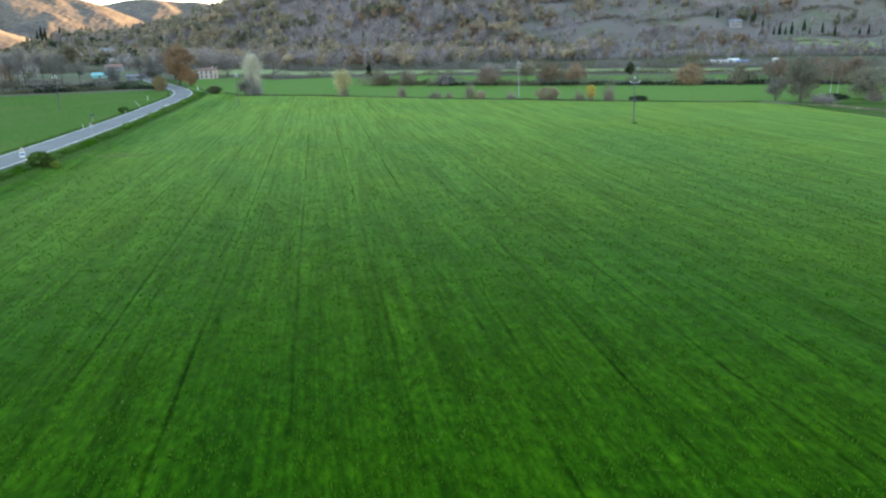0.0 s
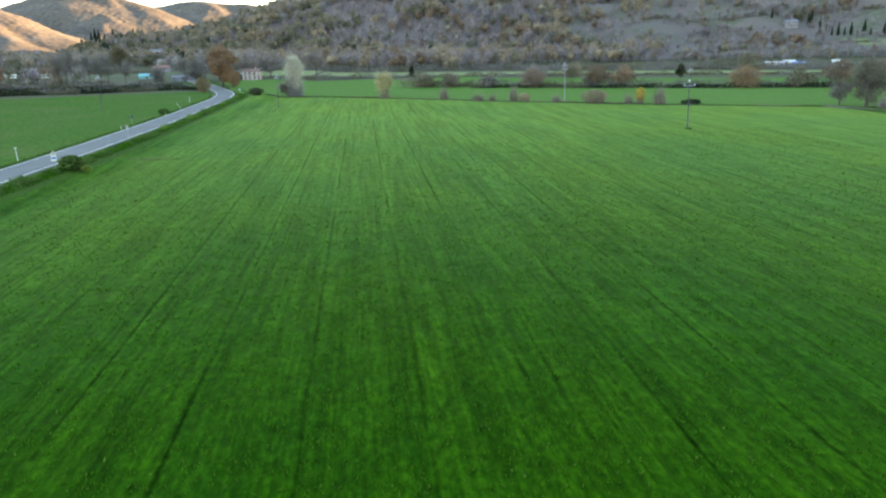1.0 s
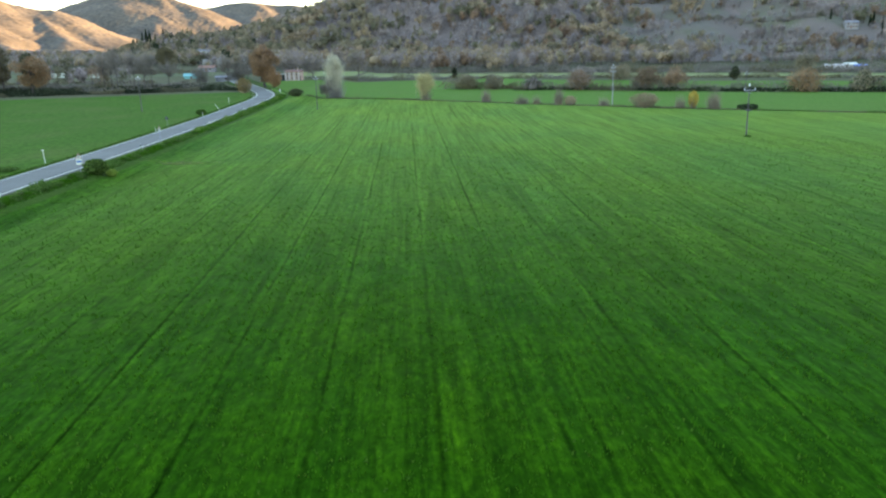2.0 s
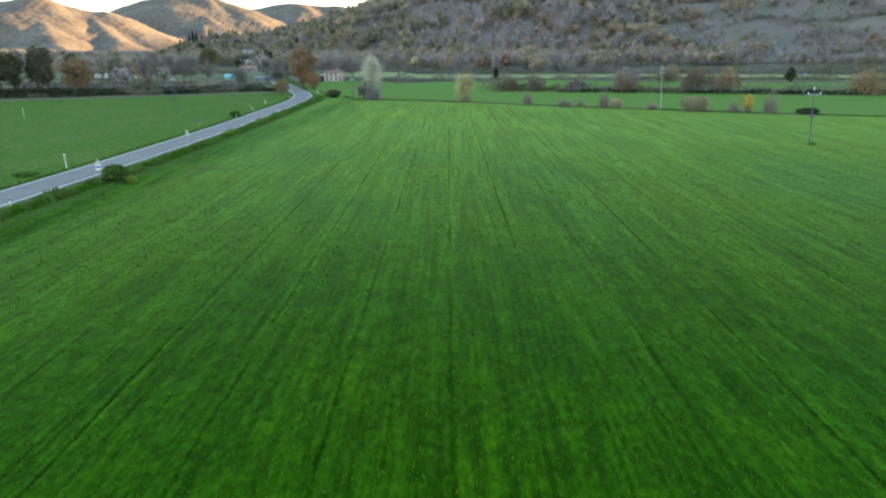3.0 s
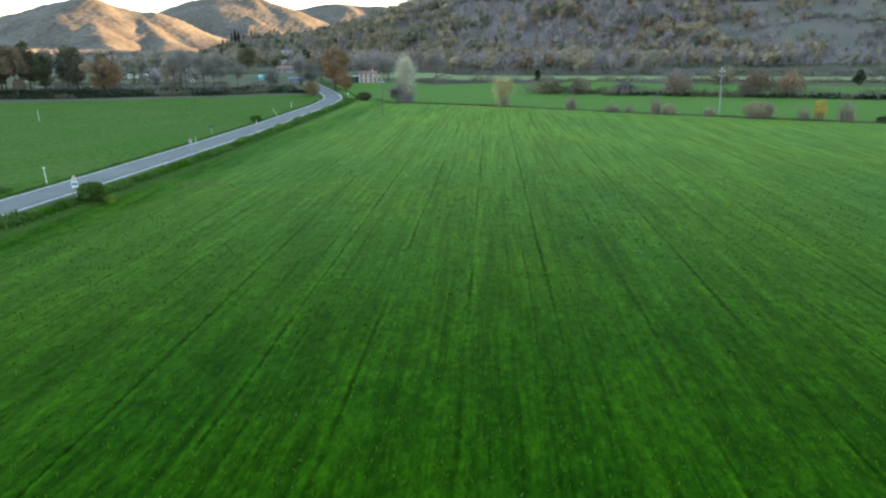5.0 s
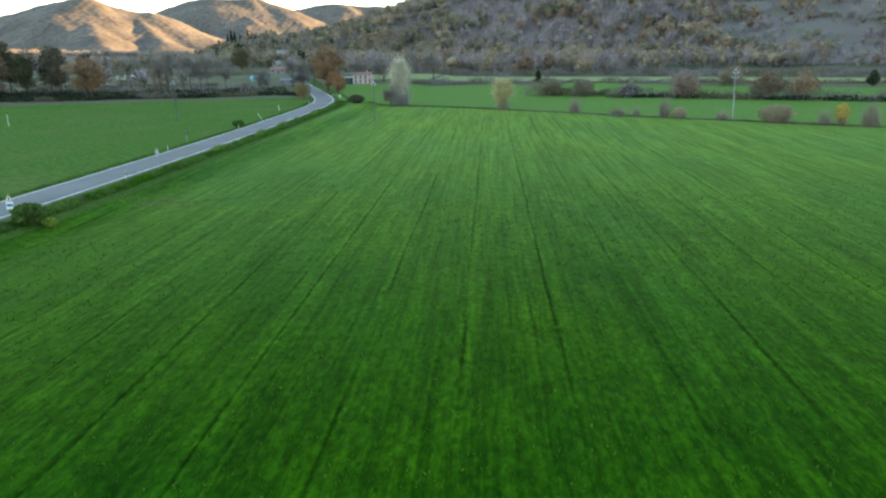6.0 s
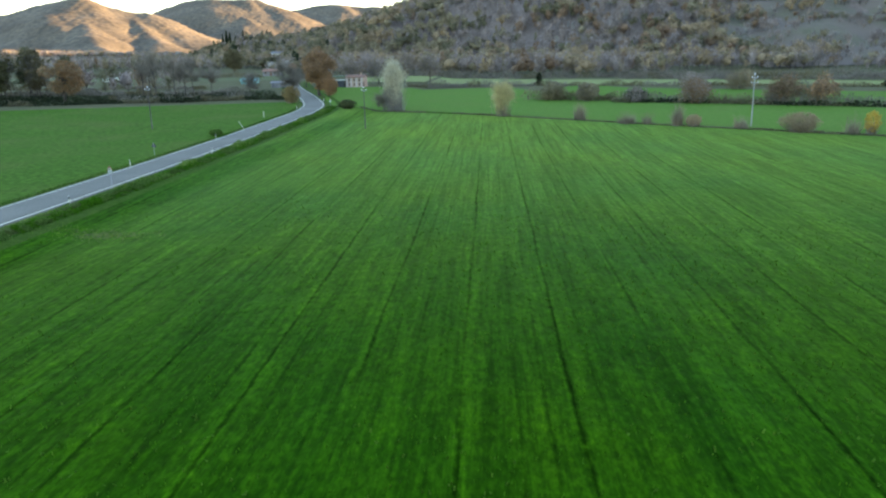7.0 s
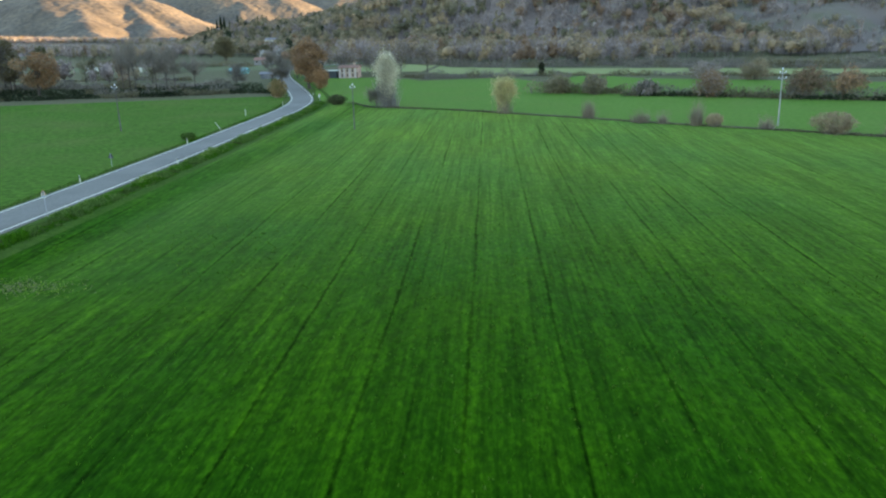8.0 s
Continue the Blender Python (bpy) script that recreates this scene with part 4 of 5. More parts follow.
# trees in the hedges of the valley
for x, y, hh, w, leaf, second in ((45, 257, 6.0, 8.0, "rust", "mauve"), (67.5, 252, 7.2, 8.0, "rust", "deepolive"), (74.5, 249.5, 7.6, 7.5, "rust", "oakbrown"), (66, 254, 4.5, 7.0, "olive", "mauve"), (72, 312, 6.0, 9.0, "olive", "rust"),
                                  (58, 318, 5.0, 9.0, "mauve", "green"), (112, 236, 6.8, 9.0, "oakbrown", "olive"), (128, 234, 6.0, 7.0, "olive", "dark"), (140, 231, 8.6, 7.0, "rust", "twig"), (150, 227, 9.2, 8.0, "rust", "mauve"),
                                  (113, 296, 5.4, 3.0, "dark", "green"), (160, 222, 6.5, 8.0, "rust", "olive"), (8, 271, 4.4, 7.0, "olive", "deepolive"), (17, 267, 4.8, 6.0, "olive", "twig"), (176, 216, 8.0, 8.0, "ochre", "rust"),
                                  (188, 212, 8.4, 8.0, "rust", "ochre"), (165, 345, 9.0, 10.0, "olive", "green"), (30, 262, 3.5, 6.0, "mauve", "dark"), (4, 343, 5.4, 1.8, "dark", "dark")):
    tree("hedge_tree", "rounded %s tree growing in the hedge" % {"rust": "rust-brown", "oakbrown": "warm brown", "olive": "olive-green", "mauve": "bare purple-grey", "dark": "dark evergreen", "straw": "straw-coloured", "ochre": "ochre"}[leaf],
         x, y, hh, w, 0.04, leaf, 2300, 0.27, 20, 0.16, 250, group="trees in the valley hedges", mixed_in=second)


def cypress(x, y, hh, label="slim dark green cypress on the hill", group="cypresses on the hill"):
    t = thing("cypress_tree", label, "tree", (x, y, h(x, y) - 0.2), 0, group)
    part("trunk", tube(bmesh.new(), (0, 0, -0.3), (0, 0, hh * 0.7), hh * 0.02, hh * 0.008, 6), M["bark"], t)
    n = 260
    z = rng.uniform(0.04, 1, n)
    r = hh * 0.1 * np.sin(np.pi * np.clip(z * 0.82 + 0.2, 0, 1)) ** 0.7 * (1 - z**3) * rng.uniform(0.6, 1.1, n)
    a = rng.uniform(0, 2 * np.pi, n)
    bag = Bag()
    leaves(bag, np.column_stack([np.cos(a) * r, np.sin(a) * r, z * hh]), hh * 0.06, 0, 1.5, np.column_stack([np.cos(a) * 0.3, np.sin(a) * 0.3, np.ones(n)]))
    zz = np.linspace(0.12, 0.9, 7)
    puffs(bag, np.column_stack([0 * zz, 0 * zz, zz * hh]), hh * 0.075 * np.sin(np.pi * (zz * 0.75 + 0.22)), 0, 1.5)
    part("crown", bag.mesh("crown", [M["dark"]]), None, t)


for k, hh in enumerate((12, 11, 9, 13, 9, 13.5, 7, 16, 8, 5, 13, 6, 11.5)):
    x = 321 + k * 3.1
    cypress(x, 556 - (x - 321) * 0.98, hh * 0.72)
for x, y, hh in ((296, 583, 8), (322, 575, 9), (326, 578, 10), (330, 572, 7), (375, 515, 7), (380, 512, 9), (386, 507, 5)):
    cypress(x, y, hh)
for x, y, hh in ((-401, 948, 13), (-395, 946, 11), (-387, 945, 15), (-383, 947, 18), (-378, 946, 15), (-372, 949, 9), (-362, 950, 13)):
    cypress(x, y, hh, "tall dark cypress on the low ridge", "cypresses on the ridge")
# ---- poles, signs and posts ----
M["concrete"] = earth("weathered_concrete", (0.27, 0.265, 0.245), (0.4, 0.395, 0.37), 0.2, 2.0, 0.9, 0.25)
M["wood"] = earth("grey_weathered_wood", (0.075, 0.07, 0.062), (0.16, 0.148, 0.135), 0.15, 2.0, 0.9, 0.3, (1, 1, 8))
M["steel"] = earth("dull_galvanised_steel", (0.28, 0.29, 0.3), (0.42, 0.43, 0.44), 0.1, 1.0, 0.5, 0.2, bump=0)
M["white"] = earth("white_enamel", (0.52, 0.545, 0.42), (0.68, 0.7, 0.55), 0.2, 2.0, 0.45, 0.15, bump=0)
M["red"] = earth("faded_red_enamel", (0.42, 0.05, 0.04), (0.55, 0.09, 0.07), 0.2, 2.0, 0.45, 0.15, bump=0)
M["blue"] = earth("blue_enamel", (0.03, 0.1, 0.32), (0.06, 0.16, 0.42), 0.2, 2.0, 0.45, 0.15, bump=0)
M["darkmetal"] = earth("dark_grey_sign_back", (0.04, 0.045, 0.05), (0.08, 0.085, 0.09), 0.2, 2.0, 0.5, 0.15, bump=0)
M["porcelain"] = earth("white_porcelain", (0.7, 0.7, 0.7), (0.85, 0.85, 0.84), 0.1, 1.0, 0.25, 0.1, bump=0)


def utility_pole(label, x, y, hh, material, thick, arms, turn=0.0, lean=(0.0, 0.0), box_at=0.0):
    """A tapered pole with cross-arms, braces and insulators; arms: (height from the top, half length)."""
    t = thing("utility_pole", label, "utility pole", (x, y, h(x, y)), turn, "utility poles in the fields")
    top = Vector((lean[0], lean[1], hh))
    part("pole", tube(bmesh.new(), (0, 0, -0.4), top, thick, thick * 0.55, 10), M[material], t)
    for down, half in arms:
        c = top * ((hh - down) / hh)
        arm = part("crossarm", box(bmesh.new(), c.x - half, c.y - thick - 0.08, c.z - 0.05, c.x + half, c.y - thick + 0.02, c.z + 0.05, 0.01), M["steel"], t, "galvanised steel cross-arm")
        for s in (-1, 1):
            part("brace", tube(bmesh.new(), (c.x + s * half * 0.6, c.y - thick - 0.03, c.z - 0.05), (c.x, c.y - thick * 0.8, c.z - half * 0.55), 0.02, 0.02, 6), M["steel"], t)
            ins = tube(bmesh.new(), (c.x + s * half * 0.92, c.y - thick - 0.03, c.z + 0.05), (c.x + s * half * 0.92, c.y - thick - 0.03, c.z + 0.2), 0.06, 0.05, 10)
            tube(ins, (c.x + s * half * 0.92, c.y - thick - 0.03, c.z + 0.2), (c.x + s * half * 0.92, c.y - thick - 0.03, c.z + 0.32), 0.085, 0.04, 10)
            part("insulator", ins, M["porcelain"], arm, "white porcelain insulator")
    cap = tube(bmesh.new(), top, top + Vector((0, 0, 0.2)), 0.09, 0.07, 10)
    tube(cap, top + Vector((0, 0, 0.18)), top + Vector((0, 0, 0.36)), 0.13, 0.05, 10)
    part("insulator", cap, M["porcelain"], t, "white porcelain insulator")
    if box_at:
        bm = box(bmesh.new(), -0.55, -0.32, box_at, 0.3, 0.32, box_at + 0.16, 0.02)
        part("platform", bm, M["darkmetal"], t, "small dark bracket platform")
    return t


utility_pole("slim grey steel utility pole with a forked cross-arm", 51.6, 133.2, 8.5, "wood", 0.13, ((0.7, 1.05),), 8, (-0.28, 0), 4.4)
utility_pole("pale concrete utility pole with two cross-arms", 44.4, 202.2, 10.0, "concrete", 0.14, ((0.55, 0.55), (1.5, 0.7)), 5, (-0.25, 0))
utility_pole("thin dark utility pole standing in the crop", -33.4, 200.2, 8.3, "wood", 0.12, ((0.4, 0.5),), 12)
utility_pole("thin weathered utility pole standing in the meadow", -76.6, 193.0, 8.4, "wood", 0.13, ((0.35, 0.6),), -6)
utility_pole("small wooden utility pole beside the hedge", 91.9, 233.4, 6.2, "wood", 0.13, ((0.4, 0.7),), 10)
utility_pole("pale utility pole far behind the willow", -73.7, 446.0, 9.5, "concrete", 0.18, ((0.5, 0.7),), 10)


def road_sign(label, x, y, hh, turn, plate=None, back=False, tri=0.5):
    """A triangular road sign with a rim on a steel post, and a plate under it."""
    t = thing("road_sign", label, "road sign", (x, y, h(x, y)), turn, "road signs")
    part("post", tube(bmesh.new(), (0, 0.04, -0.3), (0, 0.04, hh - 0.05), 0.025, 0.025, 8), M["steel"], t)

    def triangle(r, y0, y1, cz):
        bm = bmesh.new()
        ring = [(r * math.sin(a), cz + r * math.cos(a)) for a in (0, math.tau / 3, 2 * math.tau / 3)]
        lo = [bm.verts.new((px, y0, pz)) for px, pz in ring]
        hi = [bm.verts.new((px, y1, pz)) for px, pz in ring]
        bm.faces.new(lo)
        bm.faces.new(hi[::-1])
        for k in range(3):
            bm.faces.new((lo[k], hi[k], hi[(k + 1) % 3], lo[(k + 1) % 3]))
        bmesh.ops.bevel(bm, geom=[e for e in bm.edges if abs(e.verts[0].co.y - e.verts[1].co.y) > 0.001], offset=0.06, segments=2, affect="EDGES")
        return bm

    cz = hh - tri
    part("rim", triangle(tri, -0.01, 0.01, cz), M["darkmetal" if back else "red"], t, "dull back of the sign" if back else "faded red rim")
    if not back:
        face = part("face", triangle(tri * 0.86, -0.016, -0.011, cz), M["white"], t, "white sign face")
        part("symbol", box(bmesh.new(), -0.05, -0.022, cz - 0.18, 0.05, -0.017, cz + 0.2, 0.01), M["darkmetal"], face, "dark symbol bar")
    if plate:
        w, ph, mat = plate
        z1 = cz - tri * 0.62
        pl = part("plate", box(bmesh.new(), -w / 2, -0.012, z1 - ph, w / 2, 0.012, z1, 0.008), M[mat], t, "white lower plate" if mat == "white" else "blue lower plate")
        if mat == "white":
            part("stripe", box(bmesh.new(), -w * 0.42, -0.018, z1 - ph * 0.62, w * 0.42, -0.0125, z1 - ph * 0.3), M["blue"], pl, "blue bar across the plate")
    return t


road_sign("warning triangle over a white and blue plate beside a bush", -45.8, 100.8, 2.5, 4, (0.72, 0.75, "white"), tri=0.44)
road_sign("warning triangle over a white plate beside the road", -46.8, 129.3, 2.9, 2, (0.5, 0.26, "white"), tri=0.34)
road_sign("road sign seen from its dark back in the meadow", -55.6, 155.2, 2.3, 176, None, True, 0.5)
road_sign("small white sign at the outer side of the bend", -53.6, 246.0, 2.1, 10, (0.5, 0.5, "white"), tri=0.32)


def marker_post(label, x, y, hh, r, lean=(0, 0), band=False, cap=False, group="white posts by the road"):
    t = thing("marker_post", label, "post", (x, y, h(x, y) + 0.05), 0, group)
    bm = tube(bmesh.new(), (0, 0, -0.3), (lean[0], lean[1], hh), r, r * 0.85, 8)
    part("shaft", bm, M["white"], t)
    if band:
        part("band", tube(bmesh.new(), (lean[0] * 0.7, lean[1] * 0.7, hh * 0.7), (lean[0] * 0.9, lean[1] * 0.9, hh * 0.9), r * 1.1, r * 1.1, 8), M["darkmetal"], t, "black band")
    if cap:
        part("cap", box(bmesh.new(), lean[0] - 0.17, lean[1] - 0.07, hh, lean[0] + 0.17, lean[1] + 0.07, hh + 0.12, 0.02), M["white"], t)
    return t


marker_post("tall white marker post with a small cap in the meadow", -53.9, 107.4, 1.95, 0.055, (-0.1, 0), cap=True)
marker_post("tall slim white marker post in the meadow", -111.3, 185, 2.4, 0.055, (-0.06, 0))
marker_post("thin white rod leaning by the road", -56.6, 193.0, 1.6, 0.05, (-1.35, 0.1))
marker_post("short white marker post by the meadow", -61.4, 216.2, 1.4, 0.08)
for off, ys in ((3.35, (86, 121, 157.5, 190, 262)), (-3.35, (147, 178.5, 236, 262, 282))):
    for yy in ys:
        k = int(np.argmin(np.abs(MID[:, 1] - yy)))
        px, py = MID[k] + ASIDE[k] * off
        marker_post("short white roadside post with a black band", px, py, 0.95, 0.07, (0, 0), True, group="roadside delineator posts")

shrub("dense dark green bush with yellowing leaves behind the road sign", -43.1, 99.6, 2.0, 2.9, "brightbush", 2200, 0.16, 120, "brightbush", group="", name="bush")
shrub("small yellow-green bush beside the road sign", -41.4, 99.9, 1.0, 1.2, "lime", 350, 0.11, 60, "lime", group="", name="bush")
shrub("round dark green bush beside the road", -57.8, 182.0, 1.4, 2.4, "shrubgreen", 900, 0.14, 50, "shrubgreen", group="", name="bush")
shrub("low dark weeds at the meadow's edge", -56.4, 102.5, 0.6, 3.0, "shrubgreen", 600, 0.12, 60, "shrubgreen", group="", name="bush")

shrub("tuft of dark weeds round the pole in the crop", 51.7, 132.9, 0.4, 1.2, "shrubgreen", 200, 0.1, 30, "shrubgreen", group="", name="bush")

# ---- houses ----
M["plaster"] = earth("pale_cream_plaster", (0.55, 0.5, 0.43), (0.72, 0.68, 0.6), 0.5, 3.0, 0.9, 0.2)
M["pinkplaster"] = earth("faded_pink_plaster", (0.43, 0.3, 0.215), (0.53, 0.38, 0.28), 0.5, 3.0, 0.9, 0.2)
M["paleplaster"] = earth("pale_pink_plaster", (0.5, 0.4, 0.34), (0.6, 0.49, 0.42), 0.5, 3.0, 0.9, 0.2)
# pale plaster greyed in its colour for tree shade on the hill house
M["greyplaster"] = earth("shade_greyed_plaster", (0.2, 0.195, 0.185), (0.28, 0.275, 0.26), 0.5, 3.0, 0.9, 0.2)
M["tile"] = earth("old_terracotta_tiles", (0.2, 0.11, 0.08), (0.34, 0.2, 0.14), 0.3, 3.0, 0.9, 0.3, (1, 6, 1))
M["dullroof"] = earth("dull_grey_roofing", (0.16, 0.16, 0.16), (0.28, 0.28, 0.27), 0.5, 3.0, 0.9, 0.3)
M["shutter"] = earth("brown_shutters", (0.14, 0.08, 0.055), (0.22, 0.13, 0.095), 0.1, 1.0, 0.6, 0.2)
glass, gt, gb = nodes_of("window_glass", 0.08)
gb.inputs["Base Color"].default_value = (0.02, 0.025, 0.03, 1)
gb.inputs["Specular IOR Level"].default_value = 0.5
M["glass"] = glass
M["teal"] = earth("teal_tarpaulin", (0.12, 0.34, 0.3), (0.25, 0.5, 0.45), 0.6, 3.0, 0.6, 0.2)
M["tarpblue"] = earth("blue_tarpaulin", (0.12, 0.2, 0.42), (0.2, 0.3, 0.55), 0.6, 3.0, 0.6, 0.2)


def window(parent, x, y, z0, w, hh, material="shutter"):
    """A window in a wall that faces the camera side: sill, frame and panes."""
    f = box(bmesh.new(), x - w / 2, y - 0.06, z0, x + w / 2, y + 0.05, z0 + hh, 0.01)
    win = part("window", f, M[material], parent, "dark shuttered window")
    part("pane", box(bmesh.new(), x - w * 0.36, y - 0.075, z0 + hh * 0.08, x + w * 0.36, y - 0.062, z0 + hh * 0.92), M["glass"], win)
    part("sill", box(bmesh.new(), x - w * 0.62, y - 0.16, z0 - 0.1, x + w * 0.62, y + 0.02, z0, 0.01), M["plaster"], win)


def house(label, x, y, turn, w, d, eaves, ridge, wall, roof, windows=(), doors=(), chimney=True, name="house", category="house"):
    """Walls on a plinth, a gabled roof with overhang, windows and doors on the near wall."""
    t = thing(name, label, category, (x, y, h(x, y)), turn)
    body = box(bmesh.new(), -w / 2, -d / 2, -1.0, w / 2, d / 2, eaves, 0.03)
    if ridge > eaves:
        for sx in (-w / 2, w / 2):
            a = [body.verts.new(p) for p in ((sx, -d / 2, eaves), (sx, d / 2, eaves), (sx, 0, ridge - 0.12))]
            body.faces.new(a)
    part("wall", body, M[wall], t)
    bm = bmesh.new()
    o = 0.45
    if ridge > eaves:
        k = (ridge - eaves) / (d / 2)
        prof = ((-d / 2 - o, eaves - o * k), (0, ridge), (d / 2 + o, eaves - o * k))
        prof = prof + tuple((py, pz - 0.16) for py, pz in reversed(prof))
    else:
        prof = ((-d / 2 - 0.3, eaves + 0.2), (d / 2 + 0.3, eaves + 0.2), (d / 2 + 0.3, eaves), (-d / 2 - 0.3, eaves))
    lo = [bm.verts.new((-w / 2 - o, py, pz)) for py, pz in prof]
    hi = [bm.verts.new((w / 2 + o, py, pz)) for py, pz in prof]
    bm.faces.new(lo)
    bm.faces.new(hi[::-1])
    for k in range(len(prof)):
        j = (k + 1) % len(prof)
        bm.faces.new((lo[k], lo[j], hi[j], hi[k]))
    rf = part("roof", bm, M[roof], t)
    if chimney:
        part("chimney", box(bmesh.new(), w * 0.2, -0.35, ridge - 0.6, w * 0.2 + 0.6, 0.35, ridge + 0.9, 0.03), M[wall], rf)
    for wx, z0, ww, hh in windows:
        window(t, wx, -d / 2, z0, ww, hh)
    for wx, ww, hh in doors:
        part("door", box(bmesh.new(), wx - ww / 2, -d / 2 - 0.05, -0.1, wx + ww / 2, -d / 2 + 0.04, hh, 0.01), M["shutter"], t)
    return t


tall_windows = tuple((wx, z0, 0.45, 1.2) for wx in (-2.4, -0.45, 1.6) for z0 in (0.4, 2.1))
house("small two-storey house with pink walls and tiled roof", -67.2, 334, 2, 6.8, 7.0, 3.9, 4.6, "pinkplaster", "tile", tall_windows, ((3.0, 1.0, 2.1),))
for wx in (-3.2, -1.6, 0.55, 2.6):
    part("pilaster", box(bmesh.new(), wx - 0.5, -3.59, -0.3, wx + 0.35, -3.51, 3.8, 0.01), M["paleplaster"], bpy.data.objects["house"], "pale pink plaster pilaster")
house("low white annex with a flat roof", -76.4, 333, 2, 9.5, 6, 2.6, 2.6, "darkmetal", "white", ((-2, 1.0, 1.2, 0.9),), ((1.5, 1.1, 2.0),), False, "annex", "building")
house("farmhouse with cream walls and red tiled roof", -143, 447, 6, 9, 7, 2.6, 3.8, "greyplaster", "tile", ((-3, 0.9, 0.9, 1.1), (2.2, 0.9, 0.9, 1.1)), ((0, 1.1, 2.1),))
house("farmhouse with white walls behind bare trees", -118, 462, -14, 8, 7, 3.4, 4.8, "plaster", "tile", ((-2, 1, 1, 1.3), (2, 1, 1, 1.3)), ((0, 1.1, 2.1),))
house("long white building on the low ridge", -221, 694, 4, 22, 8, 3.6, 5.0, "white", "dullroof", tuple((wx, 1.2, 1.1, 1.4) for wx in (-9, -6, -3, 0, 3, 6, 9)), ((10.5, 1.2, 2.2),))
house("white villa with a low roof on the ridge", -247, 702, 10, 11, 8, 4.2, 5.8, "white", "tile", ((-4, 1.2, 1.1, 1.4), (0, 1.2, 1.1, 1.4), (4, 1.2, 1.1, 1.4)), ((2, 1.2, 2.2),))
house("white house with dark windows on the hill", 305.4, 571, -14, 9, 8, 4.4, 5.8, "greyplaster", "dullroof", tuple((wx, z0, 0.9, 1.2) for wx in (-2.5, 1.2, 3.2) for z0 in (0.6, 2.7)), ((-0.6, 1.1, 2.1),))
house("long low white farm shed in the valley", 201.8, 391.4, -26, 8.5, 5, 1.4, 2.0, "plaster", "plaster", tuple((wx, 0.5, 1.0, 0.6) for wx in (-3, -0.5, 2)), (), False, "farm_shed", "shed")
house("white shed with a pale roof in the valley", 207.9, 387.6, -20, 5, 5, 2.0, 2.8, "plaster", "white", ((-1.5, 0.8, 1.0, 0.9), (1.5, 0.8, 1.0, 0.9)), (), False, "farm_shed", "shed")
house("low shed with a blue tarpaulin roof", 208.3, 378.6, -20, 5, 5, 1.5, 2.2, "dullroof", "tarpblue", ((0, 0.8, 1.2, 0.9),), (), False, "farm_shed", "shed")
house("small white hut in the valley", 215.4, 357.6, -20, 2.8, 2.8, 2.9, 3.7, "white", "white", ((0, 1.2, 0.9, 1.1),), (), False, "hut", "hut")
house("greenhouse covered with teal sheeting", -124, 366, 4, 7.0, 4, 1.5, 2.5, "teal", "teal", (), ((0, 1.0, 1.4),), False, "greenhouse", "greenhouse")
house("low grey storage shed behind the hedge", -98, 336, 4, 9, 4, 1.9, 2.5, "dullroof", "dullroof", ((0, 0.7, 1.0, 0.8),), (), False, "garden_shed", "shed")


def caravan(x, y, turn, w, label):
    """A parked white caravan: rounded body, window band, wheels."""
    t = thing("caravan", label, "caravan", (x, y, h(x, y)), turn, "caravans behind the hedge")
    body = box(bmesh.new(), -w / 2, -1.1, 0.45, w / 2, 1.1, 2.6, 0.25)
    bd = part("body", body, M["white"], t)
    for wx in (-w * 0.25, w * 0.2):
        part("window", box(bmesh.new(), wx - 0.5, -1.115, 1.4, wx + 0.5, -1.09, 2.05, 0.02), M["glass"], bd)
    for s in (-1, 1):
        wheel = bmesh.new()
        tube(wheel, (w * 0.12, s * 0.95 - 0.1, 0.33), (w * 0.12, s * 0.95 + 0.1, 0.33), 0.33, 0.33, 14)
        part("wheel", wheel, M["darkmetal"], t)
    part("drawbar", box(bmesh.new(), -w / 2 - 1.1, -0.06, 0.4, -w / 2 + 0.2, 0.06, 0.5), M["steel"], t)


caravan(-203.5, 385, 5, 5.0, "white caravan parked beyond the hedge")
caravan(-198, 386, -8, 4.4, "white boxy caravan parked beyond the hedge")
caravan(-178, 379, 3, 4.2, "pale caravan parked among bare trees")
caravan(-171, 392, 20, 4.0, "pale weathered caravan among shrubs")

DRY = (-38.0, 112.5)


# ---- weeds and blades ----
def road_side(y):
    return road_x(y) + 3.2


def tufts(name, label, x, y, tall, wide, blades, mats, index, category="grass", lift=0.06):
    """Short sprays of grass blades, past counting."""
    n = len(x)
    z = land(x, y) + lift
    bag = Bag()
    for k in range(blades):
        a = rng.uniform(0, 2 * np.pi, n)
        lean = rng.uniform(0.2, 1.0, n) * wide
        tip = np.column_stack([np.cos(a) * lean, np.sin(a) * lean, tall * rng.uniform(0.6, 1.1, n)])
        s = np.column_stack([-np.sin(a), np.cos(a), 0 * a]) * (wide * 0.28)[:, None]
        root = np.column_stack([x, y, z]) - tip * (0.25, 0.25, 0)
        v = np.stack([root - s, root + s, root + tip], 1).reshape(-1, 3)
        bag.add(v, np.arange(3 * n), index)
    ob = new(name, bag.mesh(name, [M[m] for m in mats]))
    return tagged(ob, label, category, kind="stuff")


def mapped(n, x0, x1, y0, y1):
    return rng.uniform(x0, x1, n), rng.uniform(y0, y1, n)


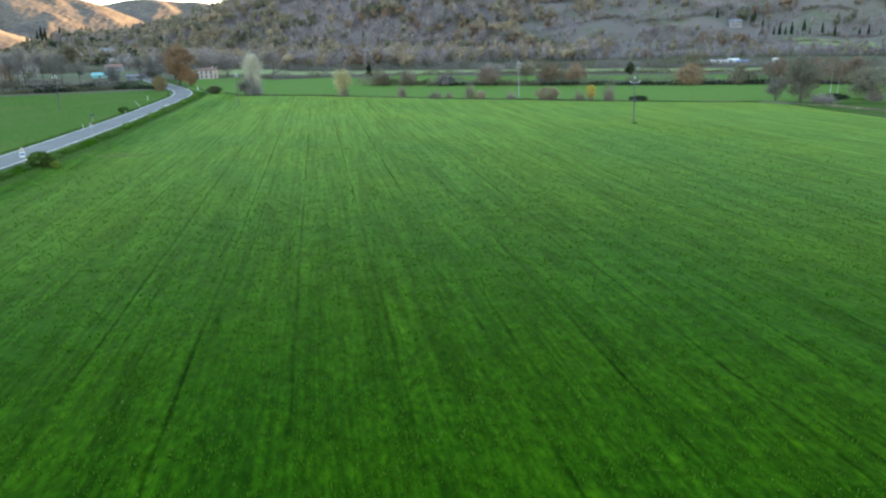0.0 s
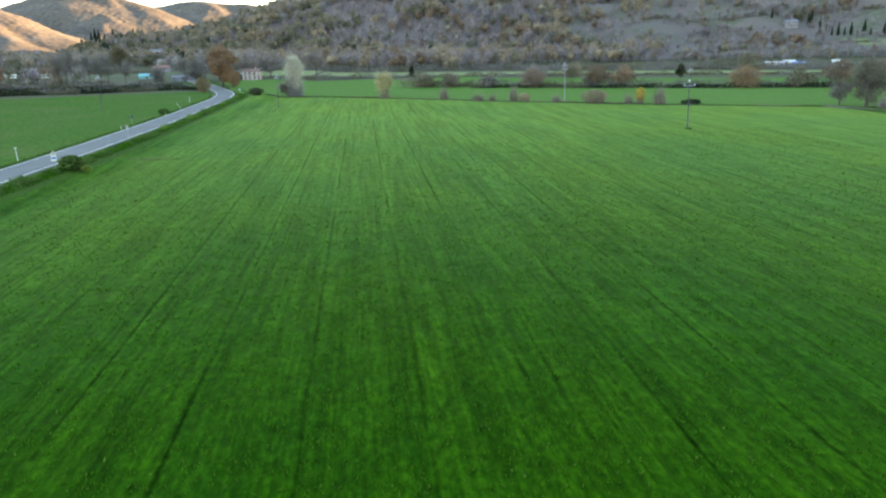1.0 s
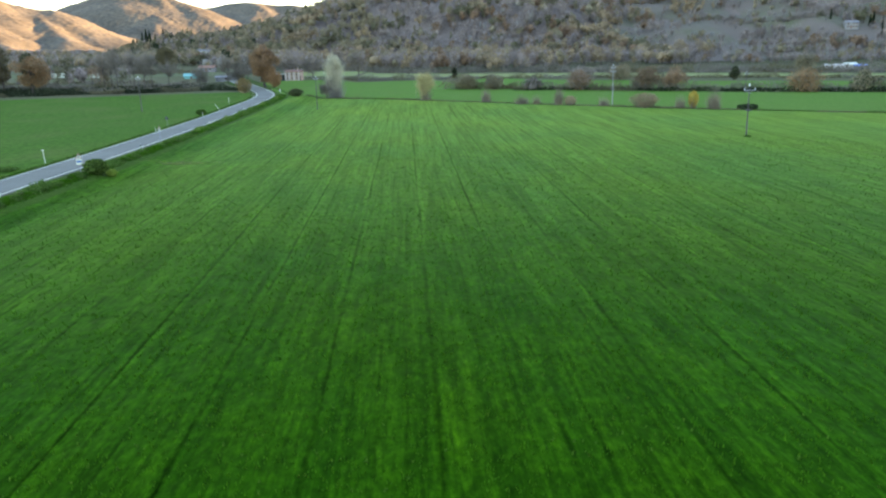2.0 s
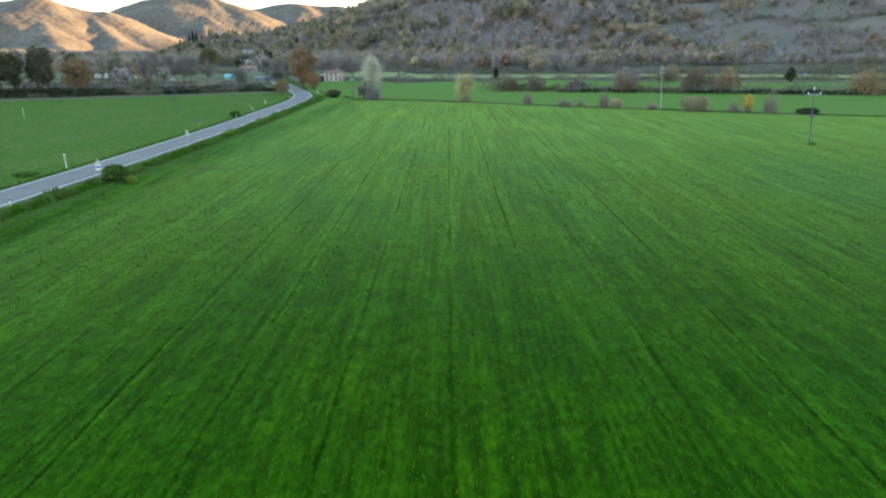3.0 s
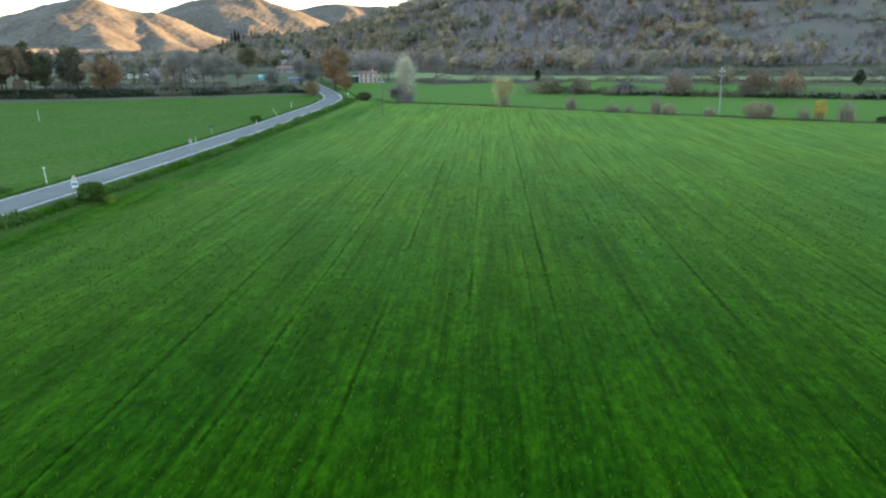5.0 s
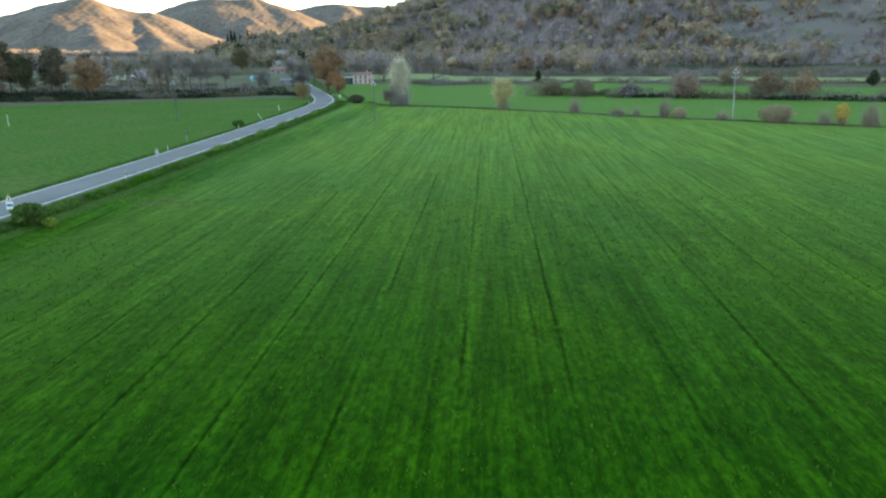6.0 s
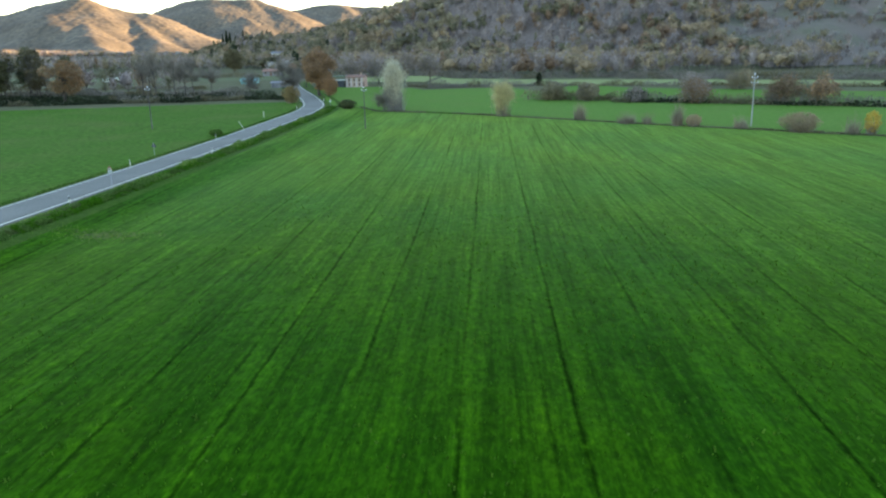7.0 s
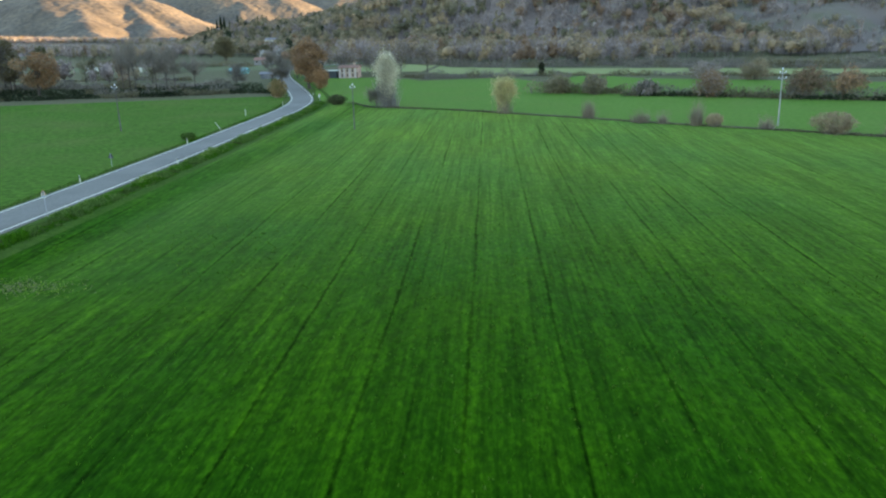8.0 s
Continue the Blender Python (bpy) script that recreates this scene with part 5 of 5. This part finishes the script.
# rough grass on the bank between road and crop
n = 22000
y = rng.uniform(60, 245, n)
o = rng.beta(2.0, 2.2, n) * 3.6 + 0.15
x = road_side(y) + o
clump = wave(x, y, 2.2, 41) + 0.6 * wave(x, y, 0.9, 43)
tall = np.clip(0.22 + 0.24 * clump, 0.08, 0.65) * (0.5 + 0.8 * np.sin(np.pi * np.clip(o / 3.8, 0, 1)))
tufts("verge_grass", "long dark weedy grass on the road bank", x, y, tall, 0.12 + 0.25 * tall, 3, ("shrubgreen", "verge", "blade"), np.where(clump > 0.3, 0, np.where(clump > -0.3, 2, 1)), lift=0.1)
n = 3500
y = rng.uniform(60, 240, n)
x = road_x(y) - 3.2 - rng.uniform(0, 1.6, n)
tufts("verge_grass", "short rough grass at the meadow's side", x, y, rng.uniform(0.08, 0.3, n), rng.uniform(0.08, 0.2, n), 3, ("blade", "verge"), rng.integers(0, 2, n))
def beside(offset, y0, y1):
    """A line along the road at an offset to its right."""
    k = np.flatnonzero((MID[:, 1] > y0) & (MID[:, 1] < y1))[::3]
    return tuple(map(tuple, MID[k] + ASIDE[k] * offset))


hedge("tall rank grass and weeds on the road bank", beside(4.9, 62, 236), 0.5, 1.7, "shrubgreen", "bushgreen", 130, 0.11, 1.1, name="bank_weeds", stems=0, grassy=True, gaps=-0.05)
hedge("low rank grass along the foot of the road bank", beside(5.5, 62, 236), 0.36, 1.6, "shrubgreen", "blade", 110, 0.1, 0.8, name="bank_weeds", stems=0, grassy=True, gaps=-0.3)
hedge("short pale grass along the edge of the asphalt", beside(3.5, 62, 236), 0.2, 0.5, "bushgreen", "shrubgreen", 60, 0.09, 0.8, name="bank_weeds", stems=0, grassy=True, gaps=-0.2)
hedge("thin low weeds along the meadow's side of the road", beside(-3.9, 62, 236), 0.25, 0.9, "shrubgreen", "blade", 40, 0.09, 0.8, name="bank_weeds", stems=0, grassy=True)
n = 1000
x, y = DRY[0] + rng.normal(size=n) * 2.4, DRY[1] + rng.normal(size=n) * 0.8
tufts("dry_grass_patch", "flattened patch of pale dry grass in the crop", x, y, rng.uniform(0.03, 0.07, n), rng.uniform(0.08, 0.15, n), 3, ("lime", "olive"), rng.integers(0, 2, n), "grass", 0.1)
# the crop where the camera passes nearest
n = 150000
y = 14 + 200 * rng.random(n) ** 1.3
x = rng.uniform(-1, 1, n) * (20 + 0.5 * y) - 0.03 * y
seam = np.abs(((x + 0.058 * y - SEAM) / SEAM_STEP + 0.5) % 1 - 0.5) * SEAM_STEP
keep = (x > road_x(y) + 6.5) & (seam > 0.16) & (rng.random(n) < np.clip(1.2 - (y - 20) / 90, 0, 1)) & (y < ditch_y(x) - 3) & (wave(x, y, 1.1, 53) + 0.5 * wave(x, y, 0.45, 54) > -0.2)
x, y = x[keep], y[keep]
tufts("crop_blades", "tufts of young cereal blades across the field", x, y, rng.uniform(0.08, 0.2, len(x)), rng.uniform(0.06, 0.13, len(x)), 3, ("blade",), 0, "crop", 0.09)
n = 11000
x, y = mapped(n, -45, 66, 16, 132)
keep = (x > road_x(y) + 7) & (wave(x, y, 16, 51) + 0.6 * wave(x, y, 3.0, 52) > -0.3)
x, y = x[keep], y[keep]
tufts("field_weeds", "pale leafy weeds dotted over the crop", x, y, rng.uniform(0.08, 0.2, len(x)), rng.uniform(0.1, 0.2, len(x)), 4, ("weed",), 0, "weeds", 0.09)
